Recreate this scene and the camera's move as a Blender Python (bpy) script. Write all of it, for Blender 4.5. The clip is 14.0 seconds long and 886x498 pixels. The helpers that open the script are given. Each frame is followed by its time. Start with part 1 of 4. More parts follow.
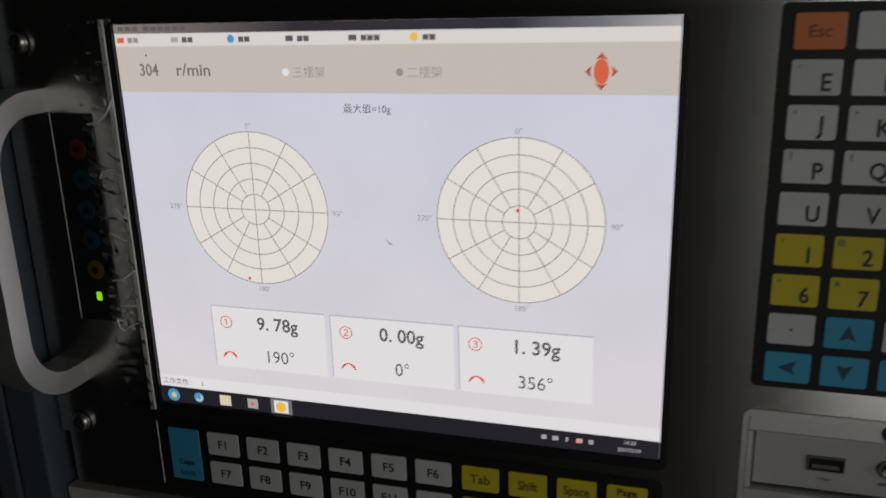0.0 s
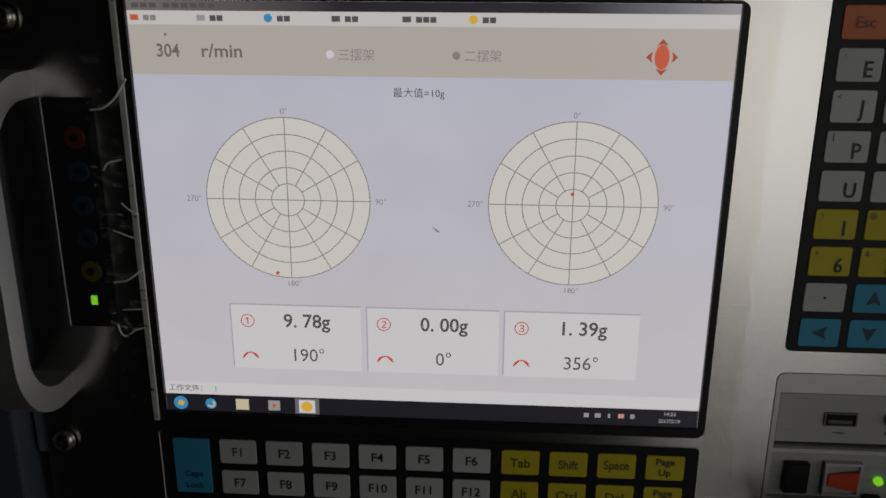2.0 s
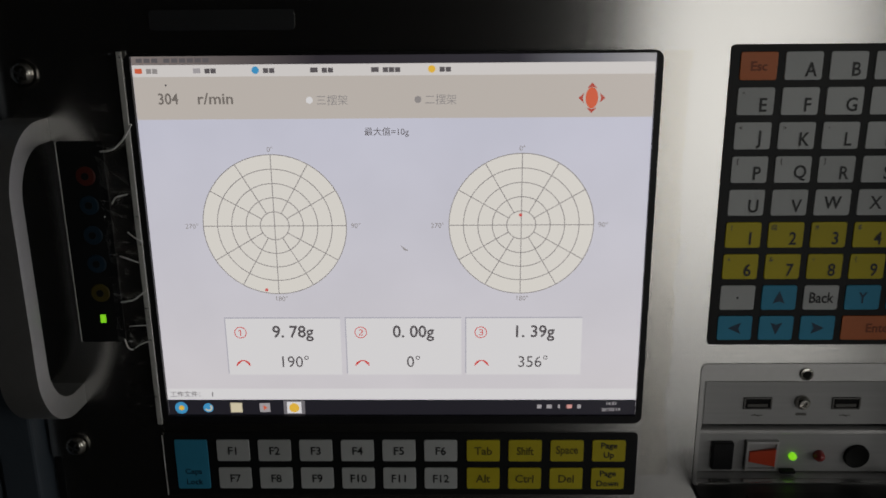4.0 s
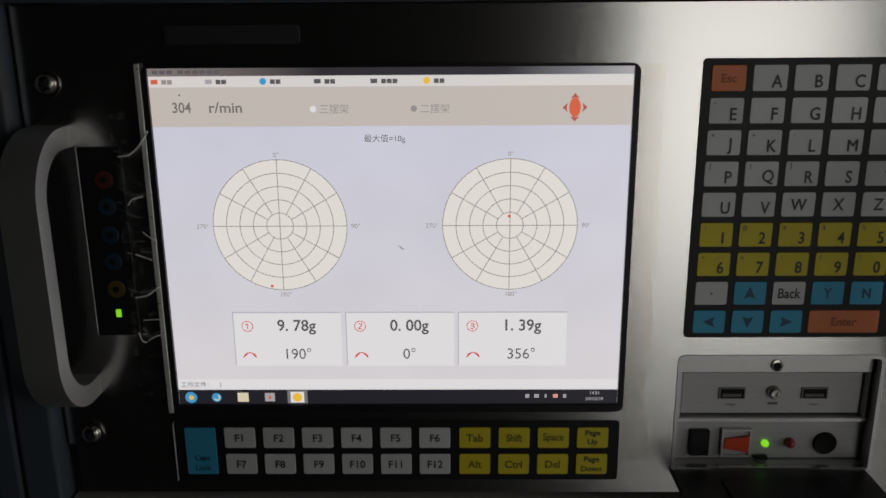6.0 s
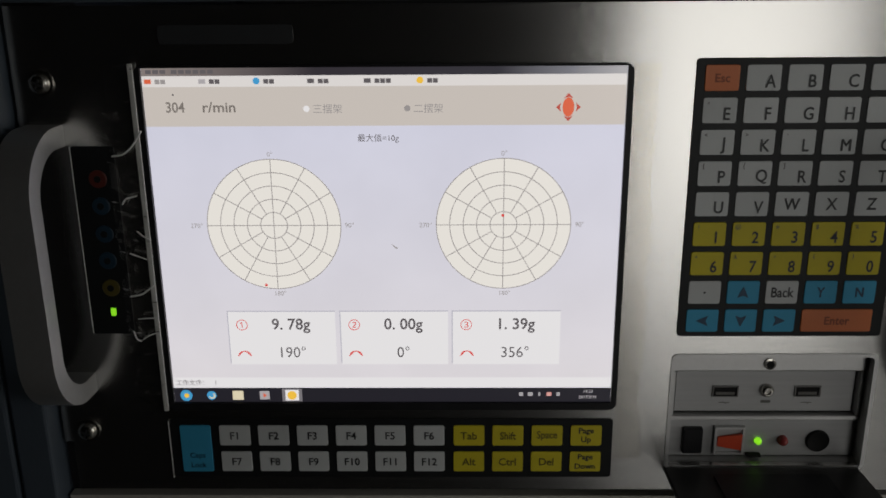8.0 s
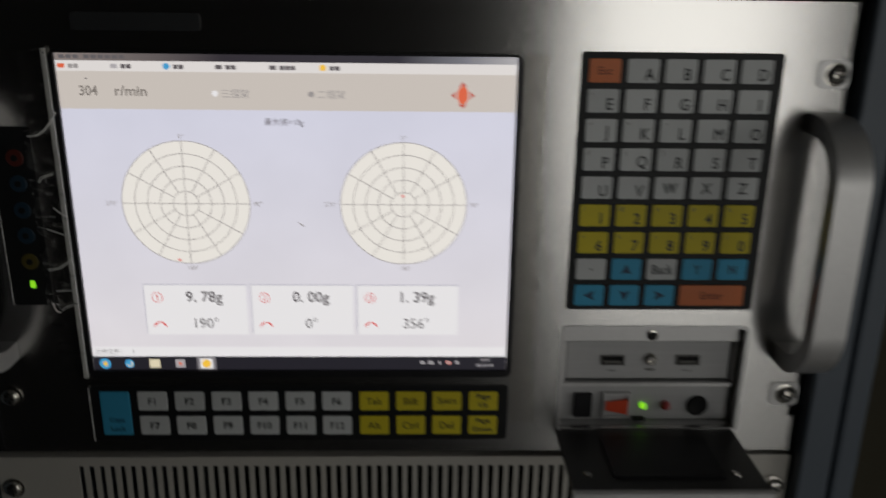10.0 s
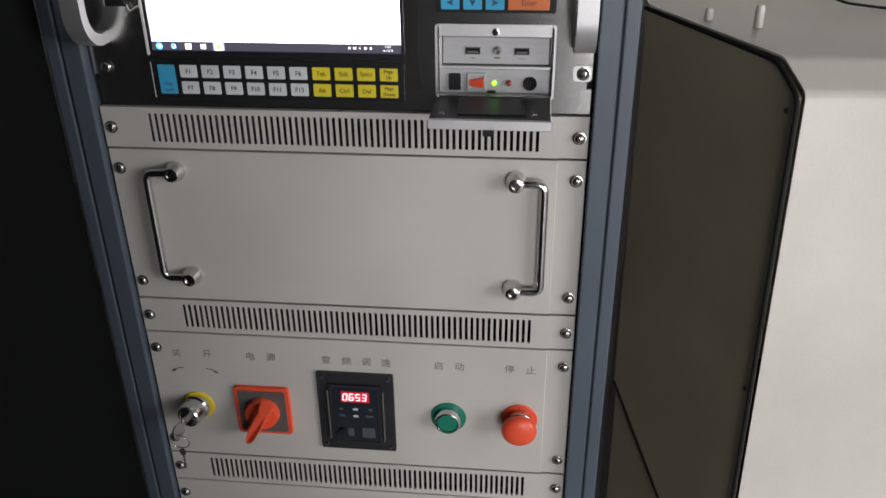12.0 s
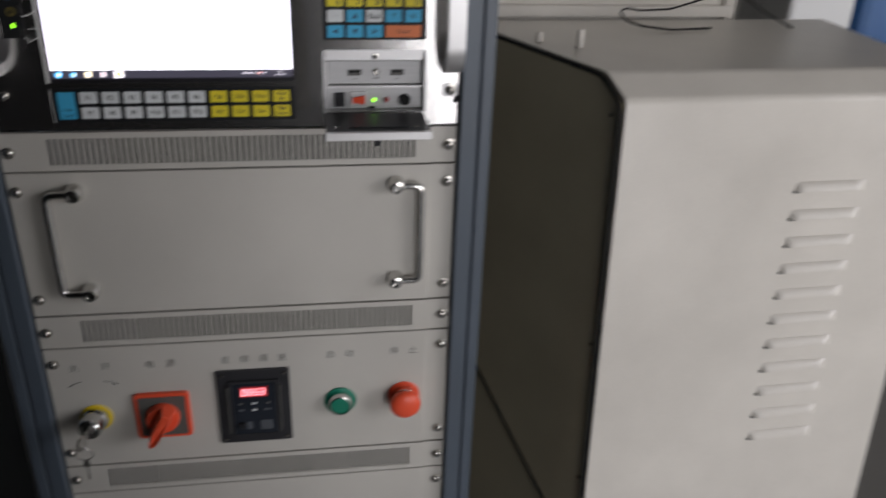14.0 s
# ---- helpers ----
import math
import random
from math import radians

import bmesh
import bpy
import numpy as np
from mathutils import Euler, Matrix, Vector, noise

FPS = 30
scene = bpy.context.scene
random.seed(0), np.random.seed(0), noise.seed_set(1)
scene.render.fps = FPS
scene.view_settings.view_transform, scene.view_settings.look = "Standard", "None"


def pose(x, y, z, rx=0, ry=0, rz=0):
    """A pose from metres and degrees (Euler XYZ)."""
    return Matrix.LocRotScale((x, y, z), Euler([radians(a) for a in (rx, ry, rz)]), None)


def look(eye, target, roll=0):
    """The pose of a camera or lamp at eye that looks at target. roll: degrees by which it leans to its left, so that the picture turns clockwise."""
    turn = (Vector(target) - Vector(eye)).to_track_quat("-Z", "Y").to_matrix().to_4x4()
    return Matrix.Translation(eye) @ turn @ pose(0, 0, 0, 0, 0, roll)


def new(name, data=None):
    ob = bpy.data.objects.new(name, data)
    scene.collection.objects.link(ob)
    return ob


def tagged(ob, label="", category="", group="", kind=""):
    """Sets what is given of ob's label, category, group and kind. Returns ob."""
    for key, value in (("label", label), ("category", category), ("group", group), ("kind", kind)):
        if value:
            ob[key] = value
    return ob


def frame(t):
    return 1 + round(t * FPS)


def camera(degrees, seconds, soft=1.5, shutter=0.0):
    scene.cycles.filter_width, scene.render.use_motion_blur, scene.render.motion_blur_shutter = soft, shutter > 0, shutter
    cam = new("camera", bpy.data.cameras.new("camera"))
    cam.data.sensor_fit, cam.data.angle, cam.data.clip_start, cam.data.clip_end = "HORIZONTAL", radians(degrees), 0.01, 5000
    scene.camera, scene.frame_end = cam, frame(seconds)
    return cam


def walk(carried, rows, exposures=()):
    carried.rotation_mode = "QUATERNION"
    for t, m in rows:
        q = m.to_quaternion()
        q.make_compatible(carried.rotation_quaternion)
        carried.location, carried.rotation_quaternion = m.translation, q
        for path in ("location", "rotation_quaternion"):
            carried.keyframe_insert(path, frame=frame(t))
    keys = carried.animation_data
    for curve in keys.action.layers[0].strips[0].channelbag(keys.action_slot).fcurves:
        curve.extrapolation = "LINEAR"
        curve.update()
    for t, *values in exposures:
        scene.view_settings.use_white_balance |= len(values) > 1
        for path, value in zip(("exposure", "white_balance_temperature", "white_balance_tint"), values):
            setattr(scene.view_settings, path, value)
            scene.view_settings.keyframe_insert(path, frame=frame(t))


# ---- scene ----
cam = camera(55.0, 14.0, soft=1.6, shutter=0.6)
PATH = [
    (0, (0.069, -0.328, 1.34), (-0.478, 1.505, 0.757), -1.6),
    (0.5, (0.007, -0.322, 1.342), (-0.302, 1.543, 0.69), -0.9),
    (1, (-0.02, -0.329, 1.339), (-0.189, 1.557, 0.694), 0.1),
    (1.5, (-0.027, -0.332, 1.338), (-0.145, 1.564, 0.713), 0.2),
    (2, (-0.029, -0.342, 1.338), (-0.145, 1.56, 0.731), 0.3),
    (2.5, (-0.03, -0.349, 1.343), (-0.13, 1.557, 0.743), 0.2),
    (3, (-0.027, -0.364, 1.347), (-0.103, 1.549, 0.769), -0.2),
    (5.5, (-0.026, -0.424, 1.357), (-0.042, 1.499, 0.807), -0.3),
    (6, (-0.025, -0.426, 1.356), (-0.052, 1.499, 0.815), -0.4),
    (6.5, (-0.022, -0.428, 1.357), (-0.049, 1.496, 0.81), -0.2),
    (7, (-0.024, -0.431, 1.358), (-0.052, 1.491, 0.807), -0.4),
    (9.3, (-0.016, -0.417, 1.364), (-0.046, 1.498, 0.785), -0.4),
    (9.5, (-0.015, -0.419, 1.36), (-0.036, 1.497, 0.787), -0.3),
    (10, (0.012, -0.452, 1.376), (0.069, 1.442, 0.736), 0.8),
    (10.3, (0.048, -0.502, 1.37), (0.078, 1.397, 0.742), 0.7),
    (10.5, (0.063, -0.54, 1.37), (0.079, 1.343, 0.695), 0.8),
    (11, (0.13, -0.67, 1.36), (-0.004, 1.107, 0.451), -0.0),
    (11.5, (0.169, -0.751, 1.359), (0.025, 1.0, 0.405), 0.2),
    (12, (0.183, -0.777, 1.36), (-0.004, 0.978, 0.42), -0.7),
    (12.5, (0.164, -0.765, 1.365), (0.041, 0.995, 0.425), 0.3),
    (13, (0.125, -0.795, 1.379), (0.084, 0.956, 0.414), -0.0),
    (13.5, (0.1, -0.844, 1.39), (0.139, 0.903, 0.417), 0.2),
    (14, (0.08, -0.894, 1.401), (0.377, 0.861, 0.49), 2.2),
]
EXPOSURES = [(0, -2.22, 6500, 10), (0.5, -2.6, 6500, 10), (2.5, -2.66, 6500, 10), (3.2, -2.56, 6500, 10), (5.3, -2.3, 6500, 10), (10.4, -2.13, 6500, 10), (10.7, -2, 6500, 10), (11, -1.3, 6350, 13), (11.3, -0.42, 6200, 16), (11.6, -0.02, 6200, 16), (12, 0.15, 6200, 16), (12.5, 0.16, 6200, 16), (13.5, 0.15, 6200, 16), (14, -0.32, 6200, 16)]
walk(cam, [(t, look(eye, target, roll)) for t, eye, target, roll in PATH], EXPOSURES)

# ---- world and light ----
world = bpy.data.worlds.new("world")
scene.world = world
world.use_nodes = True
sky = world.node_tree.nodes.new("ShaderNodeTexSky")
sky.sky_type, sky.sun_disc = "NISHITA", False
sky.sun_elevation, sky.sun_rotation = radians(40), radians(120)
world.node_tree.links.new(sky.outputs["Color"], world.node_tree.nodes["Background"].inputs["Color"])
world.node_tree.nodes["Background"].inputs["Strength"].default_value = 0.1


def window_light(name, at, target, width, height, watts, colour):
    lamp = bpy.data.lights.new(name, "AREA")
    lamp.shape, lamp.size, lamp.size_y, lamp.energy, lamp.color = "RECTANGLE", width, height, watts, colour
    ob = new(name, lamp)
    ob.matrix_world = look(at, target)
    return tagged(ob, "daylight falling in through a workshop window", "light", kind="structure")


window_light("window_light_south", (1.24, -3.44, 0.95), (1.24, 0, 0.95), 1.05, 1.8, 48, (1.0, 0.985, 0.945))
window_light("window_light_east", (2.74, -1.6, 1.5), (0, -1.2, 1.2), 1.5, 1.5, 46, (1.0, 0.985, 0.945))


# ---- materials ----
def material(name, colour, rough=0.5, metal=0.0, scale=30.0, vary=0.08, bump=0.0, bump_scale=400.0, stretch=(1, 1, 1), rough_vary=0.08, coat=0.0, random_tint=0.0, spec=0.5):
    """A surface with tone variation at two scales, uneven gloss and fine relief."""
    m = bpy.data.materials.new(name)
    m.use_nodes = True
    n, l = m.node_tree.nodes, m.node_tree.links
    b = n["Principled BSDF"]
    tc = n.new("ShaderNodeTexCoord")
    mp = n.new("ShaderNodeMapping")
    mp.inputs["Scale"].default_value = stretch
    l.new(tc.outputs["Object"], mp.inputs["Vector"])
    big, fine = n.new("ShaderNodeTexNoise"), n.new("ShaderNodeTexNoise")
    big.inputs["Scale"].default_value, big.inputs["Detail"].default_value = scale, 4
    fine.inputs["Scale"].default_value, fine.inputs["Detail"].default_value = bump_scale, 3
    for x in (big, fine):
        l.new(mp.outputs["Vector"], x.inputs["Vector"])
    add = n.new("ShaderNodeMath")
    add.operation = "MULTIPLY_ADD"
    l.new(fine.outputs["Fac"], add.inputs[0])
    add.inputs[1].default_value = 0.4
    l.new(big.outputs["Fac"], add.inputs[2])
    ramp = n.new("ShaderNodeMapRange")
    ramp.inputs["From Min"].default_value, ramp.inputs["From Max"].default_value = 0.35, 1.05
    ramp.inputs["To Min"].default_value, ramp.inputs["To Max"].default_value = 1 - vary, 1 + vary
    l.new(add.outputs[0], ramp.inputs["Value"])
    mul = n.new("ShaderNodeVectorMath")
    mul.operation = "SCALE"
    mul.inputs[0].default_value = colour
    factor = ramp.outputs["Result"]
    if random_tint:
        info, ro, pr = n.new("ShaderNodeObjectInfo"), n.new("ShaderNodeMapRange"), n.new("ShaderNodeMath")
        ro.inputs["To Min"].default_value, ro.inputs["To Max"].default_value = 1 - random_tint, 1 + random_tint
        l.new(info.outputs["Random"], ro.inputs["Value"])
        pr.operation = "MULTIPLY"
        l.new(ro.outputs["Result"], pr.inputs[0]), l.new(factor, pr.inputs[1])
        factor = pr.outputs[0]
    l.new(factor, mul.inputs["Scale"])
    l.new(mul.outputs[0], b.inputs["Base Color"])
    rr = n.new("ShaderNodeMapRange")
    rr.inputs["To Min"].default_value, rr.inputs["To Max"].default_value = max(rough - rough_vary, 0.03), rough + rough_vary
    l.new(big.outputs["Fac"], rr.inputs["Value"])
    l.new(rr.outputs["Result"], b.inputs["Roughness"])
    b.inputs["Metallic"].default_value = metal
    b.inputs["Coat Weight"].default_value = coat
    b.inputs["Specular IOR Level"].default_value = spec
    if bump:
        bp = n.new("ShaderNodeBump")
        bp.inputs["Strength"].default_value, bp.inputs["Distance"].default_value = bump, 0.001
        l.new(fine.outputs["Fac"], bp.inputs["Height"])
        l.new(bp.outputs["Normal"], b.inputs["Normal"])
    return m


def glow(name, colour, strength, base=(0.02, 0.02, 0.02), rough=0.3):
    """A lit display or lamp: the colour is what it gives off."""
    m = bpy.data.materials.new(name)
    m.use_nodes = True
    b = m.node_tree.nodes["Principled BSDF"]
    b.inputs["Base Color"].default_value = (*base, 1)
    b.inputs["Roughness"].default_value = rough
    b.inputs["Emission Color"].default_value = (*colour, 1)
    b.inputs["Emission Strength"].default_value = strength
    return m


def clear_film(name, tint=(1, 1, 1), haze=0.05):
    m = bpy.data.materials.new(name)
    m.use_nodes = True
    n, l = m.node_tree.nodes, m.node_tree.links
    n.remove(n["Principled BSDF"])
    clear, gloss, mix = n.new("ShaderNodeBsdfTransparent"), n.new("ShaderNodeBsdfGlossy"), n.new("ShaderNodeMixShader")
    gloss.inputs["Roughness"].default_value = 0.12
    clear.inputs["Color"].default_value = (*tint, 1)
    lw = n.new("ShaderNodeLayerWeight")
    lw.inputs["Blend"].default_value = 0.25
    ad = n.new("ShaderNodeMath")
    ad.operation = "MULTIPLY_ADD"
    l.new(lw.outputs["Fresnel"], ad.inputs[0])
    ad.inputs[1].default_value, ad.inputs[2].default_value = 0.8, haze
    l.new(ad.outputs[0], mix.inputs["Fac"])
    l.new(clear.outputs[0], mix.inputs[1]), l.new(gloss.outputs[0], mix.inputs[2])
    l.new(mix.outputs[0], n["Material Output"].inputs["Surface"])
    return m


BRUSHED = material("brushed_aluminium", (0.60, 0.59, 0.575), 0.24, 0.98, 14, 0.06, 0.04, 60, (0.12, 1, 26), 0.03)
def brush(m, amount):
    """Sideways grain: the gloss spreads upright."""
    n, l = m.node_tree.nodes, m.node_tree.links
    way = n.new("ShaderNodeCombineXYZ")
    way.inputs["Z"].default_value = 1.0
    n["Principled BSDF"].inputs["Anisotropic"].default_value = amount
    l.new(way.outputs[0], n["Principled BSDF"].inputs["Tangent"])


brush(BRUSHED, 0.75)
SATIN = material("satin_aluminium", (0.60, 0.595, 0.59), 0.42, 0.8, 20, 0.08, 0.1, 300)
CHROME = material("polished_steel", (0.66, 0.65, 0.63), 0.18, 1.0, 60, 0.06, 0, 200, rough_vary=0.05)
SCREW = material("nickel_screw", (0.52, 0.5, 0.46), 0.22, 1.0, 200, 0.15, 0.1, 900)
BEIGE = material("beige_paint", (0.51, 0.49, 0.445), 0.42, 0, 9, 0.075, 0.12, 900)
COVER = material("cream_grey_paint", (0.63, 0.595, 0.535), 0.33, 0, 9, 0.11, 0.08, 500)
OLIVE = material("olive_grey_side_shade", (0.38, 0.335, 0.23), 0.45, 0, 7, 0.16, 0.15, 400)
GAP_SHADE = material("dark_brown_grey_gap_shade", (0.06, 0.056, 0.05), 0.5, 0, 8, 0.15, 0.1, 500)
POST = material("blue_grey_paint", (0.075, 0.094, 0.118), 0.42, 0, 8, 0.1, 0.12, 700)
DARKBLUE = material("dark_blue_grey_paint", (0.05, 0.06, 0.075), 0.5, 0, 8, 0.15, 0.1, 600)
# Dark steel; the shade inside cabinet and cover is part of this colour.
INSIDE = material("steel_with_inside_shade", (0.03, 0.03, 0.03), 0.7, 0, 8, 0.2)
BLACK = material("black_plastic", (0.015, 0.015, 0.017), 0.4, 0, 50, 0.2, 0.1, 900, spec=0.25)
RUBBER = material("black_rubber_and_hole_shade", (0.012, 0.012, 0.012), 0.7, 0, 60, 0.25, 0.3, 500, spec=0.2)
MEMBRANE = material("black_membrane", (0.013, 0.014, 0.015), 0.42, 0, 40, 0.15, 0.06, 900, spec=0.2)
KEY_WHITE = material("grey_white_key_print", (0.64, 0.66, 0.66), 0.45, 0, 60, 0.05, 0.05, 1200, random_tint=0.05, spec=0.25)
KEY_YELLOW = material("yellow_key_print", (0.69, 0.575, 0.03), 0.45, 0, 60, 0.06, 0.05, 1200, random_tint=0.05, spec=0.25)
KEY_BLUE = material("sky_blue_key_print", (0.06, 0.39, 0.63), 0.45, 0, 60, 0.06, 0.05, 1200, random_tint=0.05, spec=0.25)
KEY_ORANGE = material("orange_key_print", (0.72, 0.18, 0.04), 0.45, 0, 60, 0.06, 0.05, 1200)
INK = material("black_print", (0.03, 0.032, 0.035), 0.5, 0, 60, 0.1)
INK_GREY = material("grey_print", (0.14, 0.135, 0.125), 0.6, 0, 60, 0.15)
INK_BLUE = material("dark_blue_print", (0.015, 0.06, 0.12), 0.5, 0, 60, 0.1)
INK_OLIVE = material("dark_olive_print", (0.16, 0.13, 0.015), 0.5, 0, 60, 0.1)
INK_BROWN = material("dark_orange_print", (0.32, 0.07, 0.02), 0.5, 0, 60, 0.1)
RED_PLASTIC = material("red_orange_plastic", (0.78, 0.09, 0.035), 0.35, 0, 30, 0.06, 0.05, 600)
GREEN = material("green_plastic", (0.008, 0.17, 0.105), 0.35, 0, 30, 0.08)
YELLOW = material("yellow_plastic", (0.75, 0.55, 0.02), 0.4, 0, 30, 0.06)
GREY_PLATE = material("grey_plate_and_painted_light", (0.10, 0.098, 0.09), 0.45, 0, 30, 0.1)
DARK_STEEL = material("dull_socket_steel", (0.16, 0.155, 0.15), 0.4, 0.9, 60, 0.15)
LABEL_GREY = material("faded_grey_print", (0.075, 0.082, 0.092), 0.35, 0, 120, 0.35)
CONTROLLER = material("black_controller_plastic", (0.022, 0.022, 0.025), 0.4, 0, 40, 0.15, 0.1, 900)
CLEAR_WINDOW = material("glossy_smoked_plastic", (0.020, 0.024, 0.032), 0.12, 0, 30, 0.2)
FILM = clear_film("clear_protective_film")
FILM_OLD = clear_film("yellowed_protective_film", (0.965, 0.955, 0.935), 0.015)
FILM_EDGE = material("film_edge_and_glint", (0.84, 0.84, 0.82), 0.25, 0.0, 120, 0.25)
FILM_MILKY = material("milky_folded_film", (0.72, 0.72, 0.69), 0.3, 0, 60, 0.12, 0.1, 300)
BAY_GREY = material("silver_paint", (0.45, 0.45, 0.45), 0.42, 0.2, 40, 0.08, 0.03, 300, (0.3, 1, 12))
LID_METAL = material("dark_lid_metal", (0.035, 0.035, 0.034), 0.36, 0.3, 20, 0.12, 0.06, 400, spec=0.35)
CONCRETE = material("grey_workshop_floor", (0.30, 0.30, 0.29), 0.6, 0, 3, 0.2, 0.3, 80)
PLASTER = material("grey_plaster", (0.60, 0.59, 0.56), 0.85, 0, 2, 0.1, 0.2, 120)
WORN_WALL = material("worn_grey_wall_paint", (0.22, 0.22, 0.21), 0.8, 0, 2, 0.2, 0.2, 120)
DARK_WALL = material("near_black_wall_shade", (0.009, 0.0095, 0.0095), 0.8, 0, 2, 0.3, 0.2, 120)
CEILING = material("white_ceiling_paint", (0.22, 0.22, 0.21), 0.9, 0, 2, 0.06)
WHITE_METAL = material("white_painted_metal", (0.7, 0.7, 0.69), 0.4, 0, 10, 0.05)
BLUE_METAL = material("blue_machine_paint", (0.02, 0.10, 0.28), 0.4, 0, 8, 0.1)
SHADE_BLOCKER = material("dark_shade_blocker", (0.034, 0.034, 0.035), 0.9, 0, 2, 0.2, 0.2, 120, spec=0.15)
DARK_DOOR = material("matt_black_paint", (0.005, 0.0054, 0.0054), 0.9, 0, 5, 0.3, 0.15, 400, spec=0.08)
FRAME_WHITE = material("window_frame_paint", (0.6, 0.6, 0.58), 0.5, 0, 20, 0.06)

S = 5.0
def body_glass():
    """The program's background: cool above, warmer and paler below, with the covering film's haze mottled into the
    glow.
    """
    m = glow("screen_pale_lavender", (0.58, 0.56, 0.61), S)
    n, l = m.node_tree.nodes, m.node_tree.links
    tc, sx, mr, mix = n.new("ShaderNodeTexCoord"), n.new("ShaderNodeSeparateXYZ"), n.new("ShaderNodeMapRange"), n.new("ShaderNodeMix")
    mr.inputs["From Min"].default_value, mr.inputs["From Max"].default_value = 1.16, 1.30
    mix.data_type = "RGBA"
    mix.inputs[6].default_value, mix.inputs[7].default_value = (0.615, 0.585, 0.605, 1), (0.545, 0.545, 0.635, 1)
    cloud, span = n.new("ShaderNodeTexNoise"), n.new("ShaderNodeMapRange")
    cloud.inputs["Scale"].default_value, cloud.inputs["Detail"].default_value = 26, 3
    span.inputs["To Min"].default_value, span.inputs["To Max"].default_value = 0.93 * S, 1.07 * S
    l.new(tc.outputs["Object"], sx.inputs["Vector"]), l.new(tc.outputs["Object"], cloud.inputs["Vector"])
    l.new(sx.outputs["Z"], mr.inputs["Value"]), l.new(mr.outputs["Result"], mix.inputs[0])
    l.new(cloud.outputs["Fac"], span.inputs["Value"])
    b = n["Principled BSDF"]
    l.new(mix.outputs[2], b.inputs["Emission Color"]), l.new(span.outputs["Result"], b.inputs["Emission Strength"])
    return m


SCREEN_BODY = body_glass()
SCREEN_HEAD = glow("screen_warm_grey", (0.495, 0.45, 0.41), S)
def title_glass():
    """The title bar's glass look: grey at both ends, black between."""
    m = glow("screen_title_glass", (0.035, 0.028, 0.032), S)
    n, l = m.node_tree.nodes, m.node_tree.links
    tc, sx, mr, ramp = n.new("ShaderNodeTexCoord"), n.new("ShaderNodeSeparateXYZ"), n.new("ShaderNodeMapRange"), n.new("ShaderNodeValToRGB")
    mr.inputs["From Min"].default_value, mr.inputs["From Max"].default_value = -0.177, 0.064
    l.new(tc.outputs["Object"], sx.inputs["Vector"]), l.new(sx.outputs["X"], mr.inputs["Value"]), l.new(mr.outputs["Result"], ramp.inputs["Fac"])
    e = ramp.color_ramp.elements
    e[0].position, e[0].color = 0.0, (0.20, 0.17, 0.16, 1)
    e[1].position, e[1].color = 1.0, (0.36, 0.35, 0.36, 1)
    for at, colour in ((0.22, (0.10, 0.085, 0.085, 1)), (0.36, (0.028, 0.024, 0.03, 1)), (0.74, (0.03, 0.028, 0.036, 1)), (0.88, (0.15, 0.15, 0.17, 1))):
        x = e.new(at)
        x.color = colour
    l.new(ramp.outputs["Color"], n["Principled BSDF"].inputs["Emission Color"])
    return m


SCREEN_MENU = glow("screen_menu_white", (0.62, 0.59, 0.57), S)
SCREEN_TITLE = title_glass()
SCREEN_DIAL = glow("screen_dial_cream", (0.69, 0.66, 0.61), S)
SCREEN_CARD = glow("screen_card_white", (0.68, 0.665, 0.67), S)
SCREEN_EDGE = glow("screen_card_shadow", (0.42, 0.41, 0.46), S)
SCREEN_LINE = glow("screen_grey_line", (0.27, 0.25, 0.245), S)
SCREEN_HEAD_INK = glow("screen_grey_text", (0.17, 0.15, 0.135), S)
SCREEN_INK = glow("screen_dark_text", (0.10, 0.09, 0.095), S)
SCREEN_RED = glow("screen_red", (0.60, 0.075, 0.07), S)
SCREEN_PINK = glow("screen_pale_red", (0.64, 0.30, 0.27), S)
SCREEN_ORANGE = glow("screen_orange", (0.60, 0.11, 0.05), S)
SCREEN_TIP = glow("screen_dark_red", (0.42, 0.07, 0.05), S)
SCREEN_TASK = glow("screen_taskbar", (0.014, 0.013, 0.018), S)
SCREEN_TASK_LIT = glow("screen_taskbar_lit", (0.16, 0.15, 0.16), S)
SCREEN_BLUE = glow("screen_icon_blue", (0.05, 0.28, 0.52), S)
SCREEN_YELLOW = glow("screen_icon_yellow", (0.75, 0.45, 0.05), S)
SCREEN_ICON = glow("screen_icon_pale", (0.62, 0.55, 0.38), S)
SCREEN_GREY = glow("screen_icon_grey", (0.35, 0.33, 0.34), S)
LED_GREEN = glow("lit_green_led", (0.30, 0.9, 0.02), 3.5, (0.1, 0.4, 0.02), 0.2)
LED_RED_OFF = material("unlit_red_led", (0.35, 0.05, 0.05), 0.2, 0, 100, 0.1)
DIGITS = glow("red_digit_glow", (1.0, 0.30, 0.33), 5.0)
DIGIT_HAZE = glow("red_digit_haze", (0.36, 0.006, 0.010), 1.0)


# ---- mesh helpers ----
def thing(name, label, category, at=(0, 0, 0), turn=0, group="", kind=""):
    ob = new(name)
    ob.empty_display_size = 0.02
    ob.matrix_basis = pose(*at, 0, 0, turn)
    return tagged(ob, label, category, group, kind)


def mesh_of(name, bm, mat, smooth=False):
    bmesh.ops.recalc_face_normals(bm, faces=bm.faces)
    me = bpy.data.meshes.new(name)
    bm.to_mesh(me)
    bm.free()
    me.materials.append(mat)
    if smooth:
        for p in me.polygons:
            p.use_smooth = True
        me.set_sharp_from_angle(angle=0.7)
    return me


